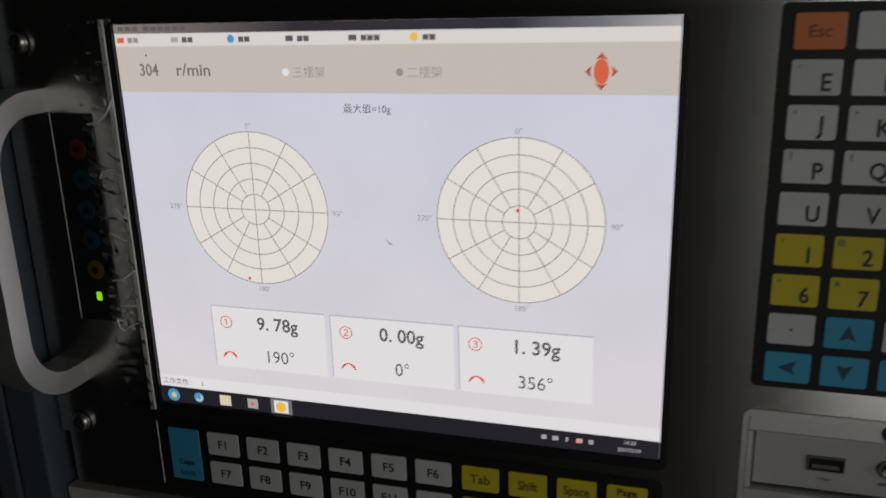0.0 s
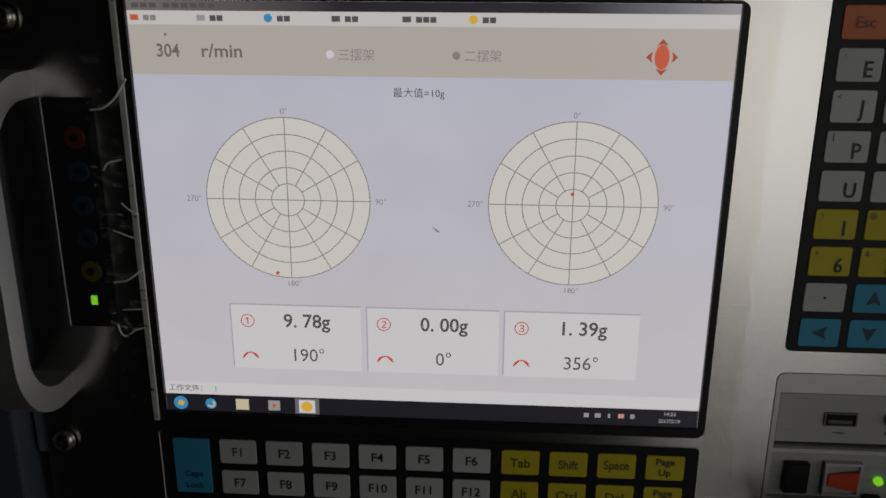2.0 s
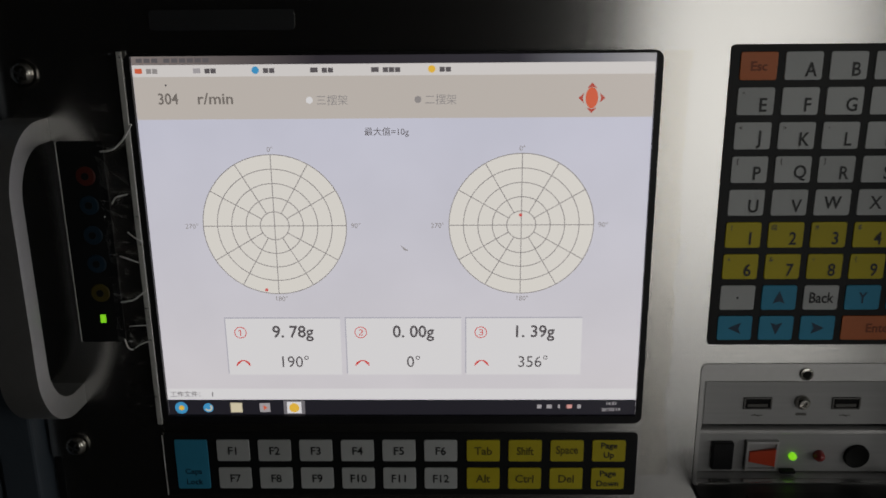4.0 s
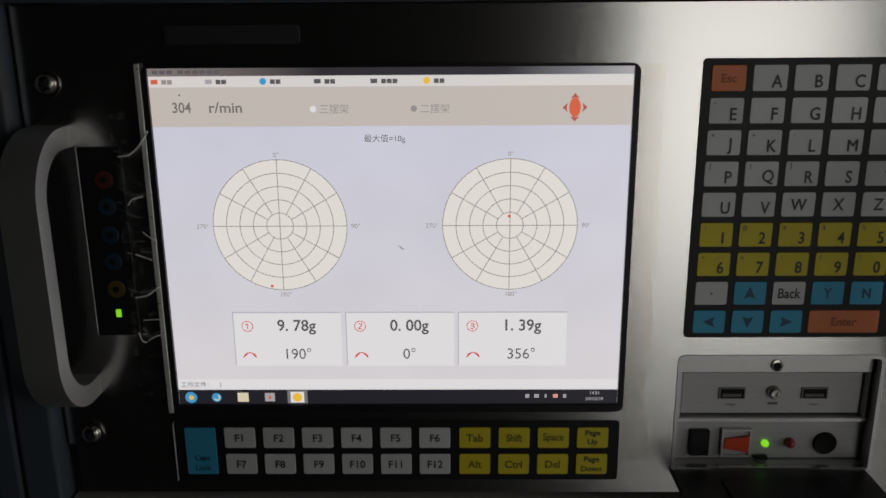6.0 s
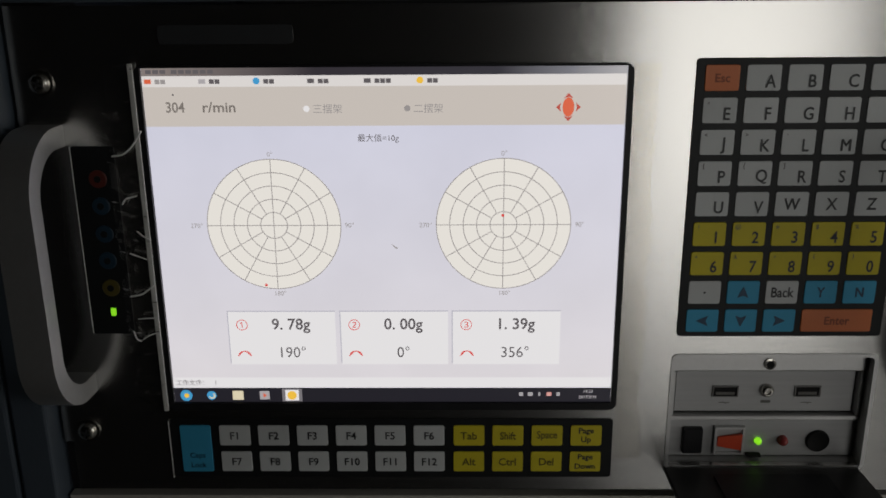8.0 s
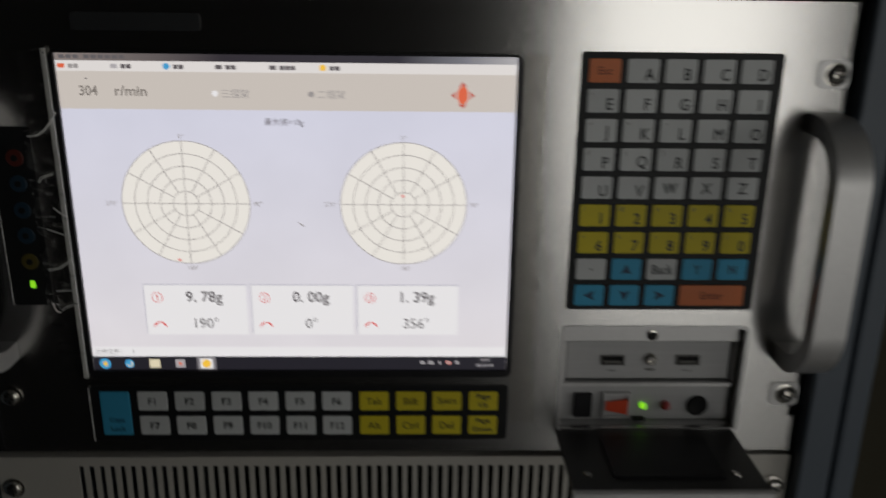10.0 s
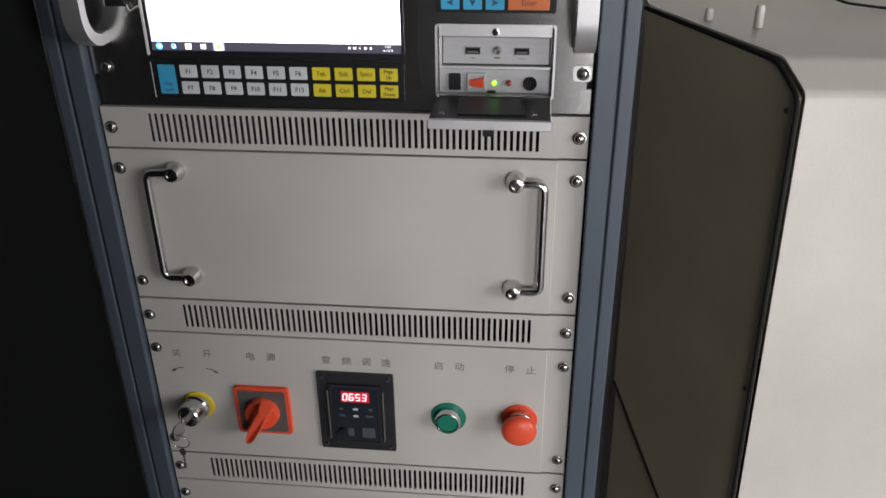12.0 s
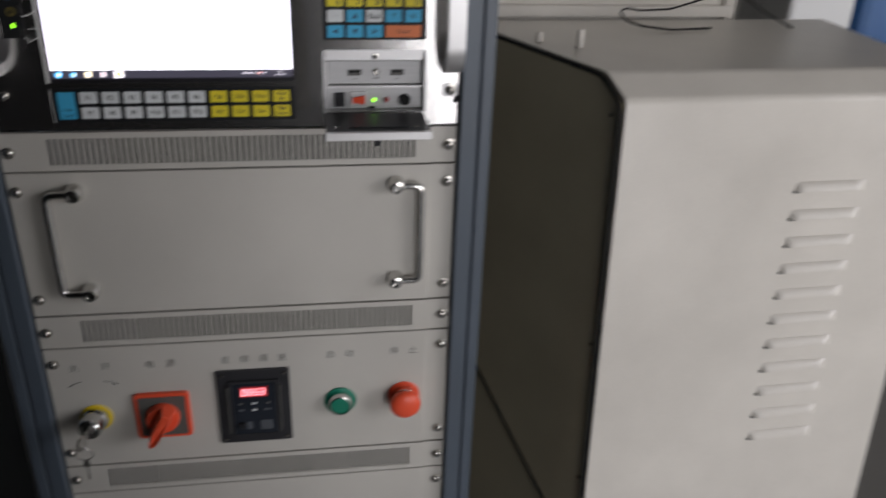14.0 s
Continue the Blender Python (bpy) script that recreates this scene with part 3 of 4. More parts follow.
lit("speed_reading", letters("304", -0.161, 1.3098, 0.0052, L(2), squeeze=0.9), SCREEN_HEAD_INK)
lit("speed_unit", letters("r/min", -0.139, 1.3098, 0.0052, L(2), squeeze=1.1), SCREEN_HEAD_INK)
lit("accent_dot", flat_shape(disc_pts(-0.1615, 1.3160, 0.0005, 10), L(2)), SCREEN_INK)
for x, w, dot in ((-0.0868, "三摆架", SCREEN_CARD), (-0.0365, "二摆架", SCREEN_LINE)):
    lit("option_text", letters(w, x + 0.002, 1.3088, 0.0036, L(2)), SCREEN_LINE)
    lit("option_button", flat_shape(disc_pts(x - 0.0085, 1.3088, 0.0016, 14), L(2)), dot)
lit("scale_text", letters("最大值=10g", -0.06, 1.2938, 0.0030, L(2)), SCREEN_INK)
# four-way arrow emblem
em = bmesh.new()
EX, EZ = 0.035, 1.3090
flat_shape([(EX + 0.0029 * math.cos(a), EZ + 0.0048 * math.sin(a)) for a in (2 * math.pi * k / 24 for k in range(24))], L(2), em)
lit("emblem", em, SCREEN_ORANGE)
for turn, out in ((0, 0.0062), (90, 0.0070), (180, 0.0062), (270, 0.0070)):
    c, q = math.cos(radians(turn)), math.sin(radians(turn))
    tip = [(out, 0), (out - 0.0026, 0.0023), (out - 0.0020, 0), (out - 0.0026, -0.0023)]
    lit("emblem_tip", flat_shape([(EX + c * u - q * v, EZ + q * u + c * v) for u, v in tip], L(3)), SCREEN_TIP)

# polar charts
for cx, px, pz in ((-0.1152, -0.006, -0.0325), (0.0036, -0.0004, 0.005)):
    cz, R = 1.2488, 0.0347
    lit("dial_face", flat_shape(disc_pts(cx, cz, R, 72), L(1)), SCREEN_DIAL)
    for k in range(1, 6):
        ring = bmesh.new()
        ring_line(ring, cx, cz, R * k / 5, 0.00042, L(2))
        lit("dial_ring", ring, SCREEN_LINE)
    for k in range(12):
        a = radians(30 * k)
        r0 = 0 if k % 3 == 0 else R / 5
        spoke = bmesh.new()
        stroke(spoke, cx + r0 * math.cos(a), cz + r0 * math.sin(a), cx + R * math.cos(a), cz + R * math.sin(a), 0.00042, L(3))
        lit("dial_spoke", spoke, SCREEN_LINE)
    for w, dx, dz in (("0°", 0, 0.0372), ("90°", 0.0392, 0), ("180°", 0.001, -0.0372), ("270°", -0.0402, 0)):
        lit("dial_label", letters(w, cx + dx, cz + dz, 0.0025, L(2)), SCREEN_LINE)
    lit("vector_dot", flat_shape(disc_pts(cx + px, cz + pz, 0.0008, 12), L(4)), SCREEN_RED)

# reading cards
for k, (x0, num, val, ang) in enumerate(((-0.1432, "①", "9. 78g", "190°"), (-0.0828, "②", "0. 00g", "0°"), (-0.0228, "③", "1. 39g", "356°"))):
    x1 = x0 + 0.0575
    lit("card_shadow", strip(x0 - 0.0006, x1, 1.1712, 1.2016, 1), SCREEN_EDGE)
    lit("card", strip(x0, x1, 1.1706, 1.2010, 2), SCREEN_CARD)
    lit("card_number", letters(num, x0 + 0.0072, 1.1936, 0.0054, L(3)), SCREEN_RED)
    lit("weight_reading", letters(val, x0 + 0.0335, 1.1931, 0.0064, L(3), squeeze=0.96, heavy=True), SCREEN_INK)
    lit("angle_reading", letters(ang, x0 + 0.0335, 1.1779, 0.0062, L(3), squeeze=0.96, heavy=True), SCREEN_INK)
    sign = bmesh.new()
    ring_line(sign, x0 + 0.0076, 1.1747, 0.0037, 0.0006, L(3), 12, 30, 150)
    stroke(sign, x0 + 0.0065, 1.1782, x0 + 0.0040, 1.1757, 0.0006, L(4))
    stroke(sign, x0 + 0.0087, 1.1782, x0 + 0.0112, 1.1757, 0.0006, L(4))
    lit("angle_sign", sign, SCREEN_RED)
cur = flat_shape([(-0.0548, 1.2389), (-0.0508, 1.2361), (-0.0526, 1.2362)], L(3))
lit("pointer", cur, SCREEN_LINE)
lit("status_text", letters("工作文件：   1", -0.1635, 1.1597, 0.0026, L(2)), SCREEN_INK)
for x, m, r in ((-0.1698, SCREEN_BLUE, 0.0033), (-0.1558, SCREEN_BLUE, 0.0026)):
    lit("task_icon", flat_shape(disc_pts(x, 1.1520, r, 20), L(2)), m)
lit("task_icon", flat_shape(disc_pts(-0.1696, 1.1520, 0.0014, 12), L(3)), SCREEN_YELLOW)
ringy = bmesh.new()
ring_line(ringy, -0.1556, 1.1520, 0.0015, 0.0008, L(3), 20, 200, 420)
lit("task_icon", ringy, SCREEN_ICON)
lit("task_icon", strip(-0.1442, -0.1382, 1.1494, 1.1548, 2), SCREEN_ICON)
lit("task_icon", strip(-0.1292, -0.1238, 1.1496, 1.1546, 2), SCREEN_GREY)
lit("task_icon", flat_shape([(-0.1272, 1.1507), (-0.1250, 1.1521), (-0.1272, 1.1536)], L(3)), SCREEN_ORANGE)
lit("active_task", strip(-0.1168, -0.1058, 1.1484, 1.1561, 2), SCREEN_TASK_LIT)
lit("active_task", strip(-0.1150, -0.1076, 1.1490, 1.1554, 3), SCREEN_CARD)
lit("task_icon", flat_shape(disc_pts(-0.1113, 1.1522, 0.0026, 20), L(4)), SCREEN_YELLOW)
for x, w, m in ((0.0145, 0.0022, SCREEN_GREY), (0.0195, 0.0026, SCREEN_GREY), (0.0245, 0.001, SCREEN_GREY), (0.0298, 0.0026, SCREEN_PINK), (0.0348, 0.0018, SCREEN_GREY)):
    lit("tray_icon", strip(x - w / 2, x + w / 2, 1.1517, 1.1538, 2), m)
lit("clock_text", letters("14:33", 0.051, 1.1545, 0.0018, L(2)), SCREEN_GREY)
lit("clock_text", letters("2017/2/19", 0.051, 1.1510, 0.0018, L(2), squeeze=0.95), SCREEN_GREY)

# ---- membrane keyboards ----
def key_mesh(w, h, mat):
    return mesh_of("key", rounded_slab(-w / 2, w / 2, -h / 2, h / 2, -0.0005, 0.0004, 0.0011, 3, 0.00025), mat)


fpad = part("function_keypad", rounded_slab(-0.1805, 0.0655, 1.1020, 1.1381, -0.0007, 0.002, 0.0018), MEMBRANE, pc, "black membrane strip of function keys")
YK = -0.0008
FM = {m: key_mesh(0.0172, 0.0124, m) for m in (KEY_WHITE, KEY_YELLOW)}
part("key", key_mesh(0.0172, 0.0288, KEY_BLUE), None, fpad, "tall sky-blue key", at=(-0.1665, YK, 1.1199))
part("legend", letters("Caps", -0.1662, 1.1155, 0.0032, YK - 0.0007, heavy=True), INK_BLUE, fpad)
part("legend", letters("Lock", -0.1662, 1.1098, 0.0032, YK - 0.0007, heavy=True), INK_BLUE, fpad)
for r, (z, row) in enumerate(((1.1281, ["F1", "F2", "F3", "F4", "F5", "F6", "Tab", "Shift", "Space", "Page/Up"]), (1.1119, ["F7", "F8", "F9", "F10", "F11", "F12", "Alt", "Ctrl", "Del", "Page/Down"]))):
    for k, w in enumerate(row):
        x = -0.1445 + k * 0.02165 + (0.0005 if k > 5 else 0)
        part("key", FM[KEY_WHITE if k < 6 else KEY_YELLOW], None, fpad, at=(x, YK, z))
        ink = INK if k < 6 else INK_OLIVE
        if "/" in w:
            a, b = w.split("/")
            part("legend", letters(a, x, z + 0.0027, 0.0034, YK - 0.0007, heavy=True), INK, fpad)
            part("legend", letters(b, x, z - 0.0027, 0.0034, YK - 0.0007, heavy=True), INK, fpad)
        else:
            part("legend", letters(w, x, z, 0.0046, YK - 0.0007, squeeze=0.78 if w in ("Space", "Shift") else 0.95, heavy=True), ink, fpad)

kpad = part("keypad", rounded_slab(0.0968, 0.2045, 1.1871, 1.3325, -0.0007, 0.002, 0.002), MEMBRANE, pc, "black membrane pad of letter and number keys")
KM = {m: key_mesh(0.0168, 0.0126, m) for m in (KEY_WHITE, KEY_YELLOW, KEY_BLUE, KEY_ORANGE)}
COLS = [0.1095 + k * 0.0202 for k in range(5)]
ROWS_Z = [1.3229 - k * 0.01585 for k in range(9)]
TOP = ["Esc", "A", "B", "C", "D"]
ROWS_K = [TOP, list("EFGHI"), list("JKLMO"), list("PQRST"), list("UVWXZ"), list("12345"), list("67890")]
SMALL = ["", "*", "<>'", "[{]", "", "!@#$%", "^&*()"]
for r, row in enumerate(ROWS_K):
    for k, w in enumerate(row):
        x, z = COLS[k], ROWS_Z[r]
        mat = KEY_ORANGE if w == "Esc" else KEY_YELLOW if r > 4 else KEY_WHITE
        part("key", KM[mat], None, kpad, at=(x, YK, z))
        if w == "Esc":
            part("legend", letters(w, x, z, 0.0042, YK - 0.0007, heavy=True), INK_BROWN, kpad)
            continue
        mid = r == 4 and k > 1
        part("legend", letters(w, x + (0 if mid else 0.0034), z - (0 if mid else 0.0016), 0.0063, YK - 0.0007, squeeze=0.86, heavy=True), INK, kpad)
        if k < len(SMALL[r]) and SMALL[r][k] in GLYPHS:
            part("legend", letters(SMALL[r][k], x - 0.0058, z + 0.0038, 0.0022, YK - 0.0007), INK_GREY, kpad)
zA, zB = ROWS_Z[7], ROWS_Z[8]
for k, (w, m) in enumerate(((".", KEY_WHITE), ("up", KEY_BLUE), ("Back", KEY_WHITE), ("Y", KEY_BLUE), ("N", KEY_BLUE))):
    part("key", KM[m], None, kpad, at=(COLS[k], YK, zA))
    if w == ".":
        part("legend", flat_shape(disc_pts(COLS[k], zA, 0.0006, 12), YK - 0.0007), INK, kpad)
    elif w != "up":
        part("legend", letters(w, COLS[k], zA, 0.0056, YK - 0.0007, squeeze=0.8, heavy=True), INK if w == "Back" else INK_BLUE, kpad)
for x, z, a in ((COLS[1], zA, 90), (COLS[0], zB, 180), (COLS[1], zB, 270), (COLS[2], zB, 0)):
    c, s = math.cos(radians(a)), math.sin(radians(a))
    part("arrow_legend", flat_shape([(x + c * u - s * v, z + s * u + c * v) for u, v in ((0.0034, 0), (-0.0030, 0.0030), (-0.0018, 0), (-0.0030, -0.0030))], YK - 0.0007), INK_BLUE, kpad)
for k in range(3):
    part("key", KM[KEY_BLUE], None, kpad, at=(COLS[k], YK, zB))
part("key", key_mesh(0.0370, 0.0126, KEY_ORANGE), None, kpad, "wide orange key", at=(0.1802, YK, zB))
part("legend", letters("Enter", 0.1802, zB, 0.0046, YK - 0.0007, squeeze=0.95, heavy=True), INK_BROWN, kpad)

# narrow membrane with round buttons beside the screen
side = part("button_membrane", rounded_slab(-0.2160, -0.1940, 1.1890, 1.2905, -0.0007, 0.002, 0.0012), MEMBRANE, pc, "narrow black membrane with round buttons")
RING_BLUE = material("dim_blue_print", (0.008, 0.032, 0.058), 0.45, 0, 60, 0.1)
RING_RED = material("dim_red_print", (0.10, 0.014, 0.008), 0.45, 0, 60, 0.1)
RING_YELLOW = material("dim_yellow_print", (0.10, 0.078, 0.01), 0.45, 0, 60, 0.1)
for z, m in ((1.2738, RING_RED), (1.2596, RING_BLUE), (1.2447, RING_BLUE), (1.2302, RING_BLUE), (1.2151, RING_YELLOW)):
    part("round_button", mesh_of("round_button", lathe([(0.0047, 0), (0.0047, 0.0004), (0.0042, 0.0007), (0, 0.0007)], 24), m), None, side, at=(-0.2037, -0.0007, z))
    part("button_symbol", mesh_of("button_symbol", lathe([(0.0018, 0), (0.0018, 0.0004), (0, 0.0004)], 12), MEMBRANE), None, side, at=(-0.2037, -0.0014, z))
part("status_led", rounded_slab(-0.2052, -0.2026, 1.1995, 1.2037, -0.0012, 0.001, 0.0004), LED_GREEN, side, "glowing green status lamp")

# ---- drive bay with the opened flap ----
bay = part("drive_bay", pierced_plate(RX0 - 0.001, RX1 + 0.001, RZ0 - 0.001, RZ1 + 0.001, 0.0035, 0.022, [(RX0, RX1, RZ0, RZ1)]), SATIN, pc, "recess behind the opened flap")
part("bay_surround", rounded_frame((RX0 - 0.0016, RX1 + 0.0016, RZ0 - 0.0020, RZ1 + 0.0018), (RX0 + 0.0004, RX1 - 0.0004, RZ0 - 0.0014, RZ1 - 0.0002), -0.0007, 0.003, 0.0034, 0.0024), SATIN, bay)
part("bay_back", box(RX0, RX1, 0.016, 0.018, RZ0, RZ1), BLACK, bay)
fr = bmesh.new()
box(RX0 + 0.0002, RX1 - 0.001, 0.0065, 0.016, 1.1649, 1.1764, 0.0008, 1, bm=fr)
box(RX0 + 0.0002, RX1 - 0.001, 0.0075, 0.016, 1.1346, 1.1378, 0.0006, 1, bm=fr)
box(RX0 + 0.0002, RX0 + 0.0030, 0.0075, 0.016, 1.1378, 1.1649, 0.0006, 1, bm=fr)
box(RX1 - 0.0038, RX1 - 0.001, 0.0075, 0.016, 1.1378, 1.1649, 0.0006, 1, bm=fr)
part("drive_frame", fr, SATIN, bay)
part("drive_plate", box(RX0 + 0.0038, RX1 - 0.0046, 0.0108, 0.0155, 1.1387, 1.1640, 0.0005, 1), BAY_GREY, bay)
part("switch_plate", box(RX0 + 0.0002, RX1 - 0.001, 0.010, 0.0155, RZ0 + 0.0022, 1.1342, 0.0005, 1), BAY_GREY, bay)
part("latch_hole", lathe([(0.0033, 0), (0.0033, 0.0012), (0.0022, 0.0014), (0.0016, 0.0006), (0, 0.0004)], 20), SCREW, bay, at=(0.1500, 0.0065, 1.1698), smooth=True)
# Black disc paints the darkness down the hole.
part("latch_hole", lathe([(0.0021, 0), (0.0021, 0.0012), (0, 0.0012)], 14), RUBBER, bay, at=(0.1500, 0.0060, 1.1698))
for x in (0.1285, 0.1742):
    part("usb_shell", pierced_plate(x - 0.0072, x + 0.0072, 1.1480, 1.1545, 0.0098, 0.014, [(x - 0.0066, x + 0.0066, 1.1485, 1.1540)]), DARK_STEEL, bay)
    # Black filling puts the socket's inner shade into colour.
    part("usb_hollow", box(x - 0.0066, x + 0.0066, 0.01065, 0.0109, 1.1485, 1.1540), RUBBER, bay)
    part("usb_tongue", box(x - 0.0052, x + 0.0052, 0.0101, 0.0106, 1.1492, 1.1509), INK_GREY, bay)
    sy = bmesh.new()
    stroke(sy, x - 0.0030, 1.1443, x + 0.0030, 1.1443, 0.0005, 0.0106)
    stroke(sy, x - 0.0012, 1.1449, x + 0.0012, 1.1436, 0.0005, 0.0104)
    part("usb_mark", sy, INK_GREY, bay)
part("jack", lathe([(0.0038, 0), (0.0038, 0.0018), (0.0030, 0.0030), (0.0024, 0.0036), (0.0016, 0.0036), (0.0014, 0.0024), (0, 0.0024)], 20), SCREW, bay, at=(0.1515, 0.011, 1.1519), smooth=True)
bar = bmesh.new()
stroke(bar, 0.1487, 1.1449, 0.1543, 1.1449, 0.0016, 0.0106)
part("label_bar", bar, INK_GREY, bay)
part("reset_switch", box(0.1063, 0.1173, 0.0068, 0.0105, 1.1140, 1.1298, 0.0006, 1), BLACK, bay)
part("rocker_frame", pierced_plate(0.1222, 0.1390, 1.1134, 1.1304, 0.0072, 0.0105, [(0.1234, 0.1378, 1.1147, 1.1292)]), SATIN, bay)
part("rocker_well", box(0.1234, 0.1378, 0.0086, 0.0105, 1.1147, 1.1292), BAY_GREY, bay)
rk = bmesh.new()
rk_face = rk.faces.new([rk.verts.new((x, 0.0084, z)) for x, z in ((0.1238, 1.1184), (0.1372, 1.1165), (0.1374, 1.1265), (0.1240, 1.1244))])
for g in bmesh.ops.extrude_face_region(rk, geom=[rk_face])["geom"]:
    if isinstance(g, bmesh.types.BMVert):
        g.co.y = 0.0058 if g.co.x > 0.13 else 0.0074
bmesh.ops.bevel(rk, geom=rk.edges[:], offset=0.0005, segments=2, affect="EDGES", profile=0.5)
part("rocker", rk, RED_PLASTIC, bay, "red rocker switch")
part("power_led", lathe([(0.0020, 0), (0.0020, 0.001), (0.0018, 0.0020), (0.0010, 0.0028), (0, 0.0030)], 20), LED_GREEN, bay, "glowing green power lamp", at=(0.1492, 0.010, 1.1209), smooth=True)
part("disk_led", lathe([(0.0030, 0), (0.0030, 0.001), (0.0026, 0.0028), (0.0014, 0.0042), (0, 0.0045)], 20), LED_RED_OFF, bay, at=(0.1630, 0.010, 1.1213), smooth=True)
part("lock_hole", lathe([(0.0066, 0), (0.0066, 0.0012), (0.0060, 0.0018), (0.0052, 0.0012), (0, 0.0012)], 28), RUBBER, bay, at=(0.1828, 0.010, 1.1209), smooth=True)
for ob in bay.children:
    if ob.name.startswith("rocker"):
        ob.location.x += 0.0018
    if not ob.name.startswith("bay_"):
        ob.location.x += 0.0008
        ob.location.z -= 0.0018

flap = part("flap", box(0.0955, 0.2035, -0.0640, 0.0015, 1.1049, 1.1080, 0.0006, 1), LID_METAL, pc, "metal flap folded down and open")
part("flap_lip", box(0.0945, 0.2045, -0.0668, -0.0630, 1.0994, 1.1088, 0.0008, 1), SATIN, flap)
pad = part("flap_pad", rounded_slab(0.120, 0.182, -0.052, -0.010, 0, 0.0014, 0.0015), BLACK, flap)
pad.matrix_basis = Matrix(((1, 0, 0, 0), (0, 0, 1, 0), (0, -1, 0, 1.1095), (0, 0, 0, 1)))
part("pad_edge", box(0.1205, 0.1815, -0.0098, -0.0090, 1.1058, 1.1068), SATIN, flap)
part("flap_latch", box(0.1435, 0.1515, -0.0662, -0.0600, 1.0932, 1.1000, 0.0008, 1), BLACK, flap)
part("flap_catch", box(0.1435, 0.1515, 0.006, 0.0098, 1.1103, 1.1120, 0.0004, 1), RUBBER, flap)
for x in (0.106, 0.189):
    part("flap_rivet", lathe([(0.0022, 0), (0.0018, 0.0008), (0, 0.0011)], 12), SCREW, flap).matrix_basis = Matrix.Translation((x, -0.048, 1.1080)) @ Matrix.Rotation(radians(-90), 4, "X")

# ---- protective film left on the screen surround ----
film = thing("protective_film", "crinkled clear plastic film peeling beside the screen", "film")
random.seed(5)


def film_sheet(x0, x1, z0, z1, nx, nz, lift):
    bm = bmesh.new()
    rows = []
    for k in range(nz + 1):
        row = []
        for i in range(nx + 1):
            x, z = x0 + (x1 - x0) * i / nx, z0 + (z1 - z0) * k / nz
            n1 = noise.noise(Vector((x * 60, 3.1, z * 170)))
            n2 = noise.noise(Vector((x * 200, 7.7, z * 420)))
            fold = abs(n1) ** 0.7
            y = -0.0024 - lift * (0.55 * fold + 0.25 * abs(n2))
            row.append(bm.verts.new((x + 0.0015 * n2 * (i == 0), y, z)))
        rows.append(row)
    for a, b in zip(rows, rows[1:]):
        for i in range(nx):
            bm.faces.new((a[i], a[i + 1], b[i + 1], b[i]))
    return bm


part("film_margin", film_sheet(-0.1965, -0.1795, 1.1414, 1.3310, 14, 150, 0.0045), FILM, film, smooth=True)
wavy = bmesh.new()
rows = []
for k in range(61):
    z = 1.1134 + 0.217 * k / 60
    edge = 0.0800 + 0.0035 * noise.noise(Vector((0.3, 5.0, z * 30))) + 0.0012 * noise.noise(Vector((4.0, 1.0, z * 140)))
    rows.append([wavy.verts.new((x, -0.0007, z)) for x in (0.0665, edge)])
for p, q in zip(rows, rows[1:]):
    wavy.faces.new((p[0], p[1], q[1], q[0]))
part("film_margin", wavy, FILM_OLD, film, "yellowed strip of film with a wavy edge")


def edge_bar(x, z0, z1, r, y=-0.0022):
    return tube([(x, y, z0), (x, y, (z0 + z1) / 2), (x, y, z1)], r, 8)


part("film_edge", box(-0.1820, -0.1793, -0.0030, -0.0018, 1.1440, 1.3315, 0.0004, 2), FILM_MILKY, film, "milky folded edge of the film")
part("film_edge", edge_bar(-0.1810, 1.1018, 1.1370, 0.00028, -0.0012), FILM_EDGE, film, smooth=True)
part("film_edge", edge_bar(-0.2162, 1.1892, 1.2905, 0.00022, -0.0010), FILM_EDGE, film, smooth=True)
# Creases of the clear film, their glints painted as thin white bars.
CREASES = [
    (0.00045, (-0.1940, 1.2860), (-0.1880, 1.2868), (-0.1835, 1.2905), (-0.1775, 1.2988)),
    (0.00035, (-0.1915, 1.2610), (-0.1890, 1.2645), (-0.1835, 1.2655)),
    (0.00030, (-0.1855, 1.2469), (-0.1820, 1.2443), (-0.1785, 1.2418)),
    (0.00030, (-0.1905, 1.2349), (-0.1860, 1.2337), (-0.1820, 1.2316)),
    (0.00042, (-0.1928, 1.2112), (-0.1860, 1.2126), (-0.1800, 1.2171)),
    (0.00028, (-0.1900, 1.1985), (-0.1860, 1.1993), (-0.1800, 1.1991)),
    (0.00035, (-0.1932, 1.1916), (-0.1915, 1.1869), (-0.1895, 1.1859)),
    (0.00030, (-0.1885, 1.1869), (-0.1850, 1.1895), (-0.1812, 1.1905)),
]
for r, *line in CREASES:
    pts = bent([(x, -0.0036 - 0.0012 * (i % 2), z) for i, (x, z) in enumerate(line)], 0.0018, 4)
    part("film_crease", tube(pts, r * 1.1, 6), FILM_EDGE, film, smooth=True)

# ---- switches on the control panel ----
YP = -0.003
ks = thing("key_switch", "steel key lock with yellow ring and keys hanging", "switch", (-0.1935, YP, 0.7235))
LEAN = Matrix.Rotation(radians(-11), 4, "Z")
part("ring", lathe([(0.0190, 0), (0.0190, 0.0016), (0.0180, 0.0022), (0.0150, 0.0024), (0, 0.0024)], 36), YELLOW, ks, "yellow legend ring", smooth=True)
part("barrel", lathe([(0.0155, 0.002), (0.0155, 0.006), (0.0135, 0.008), (0.0135, 0.012), (0.0145, 0.013), (0.0145, 0.0240), (0.0128, 0.0265), (0.0100, 0.027), (0.0095, 0.0262), (0, 0.0262)], 32), CHROME, ks, smooth=True).matrix_basis = LEAN
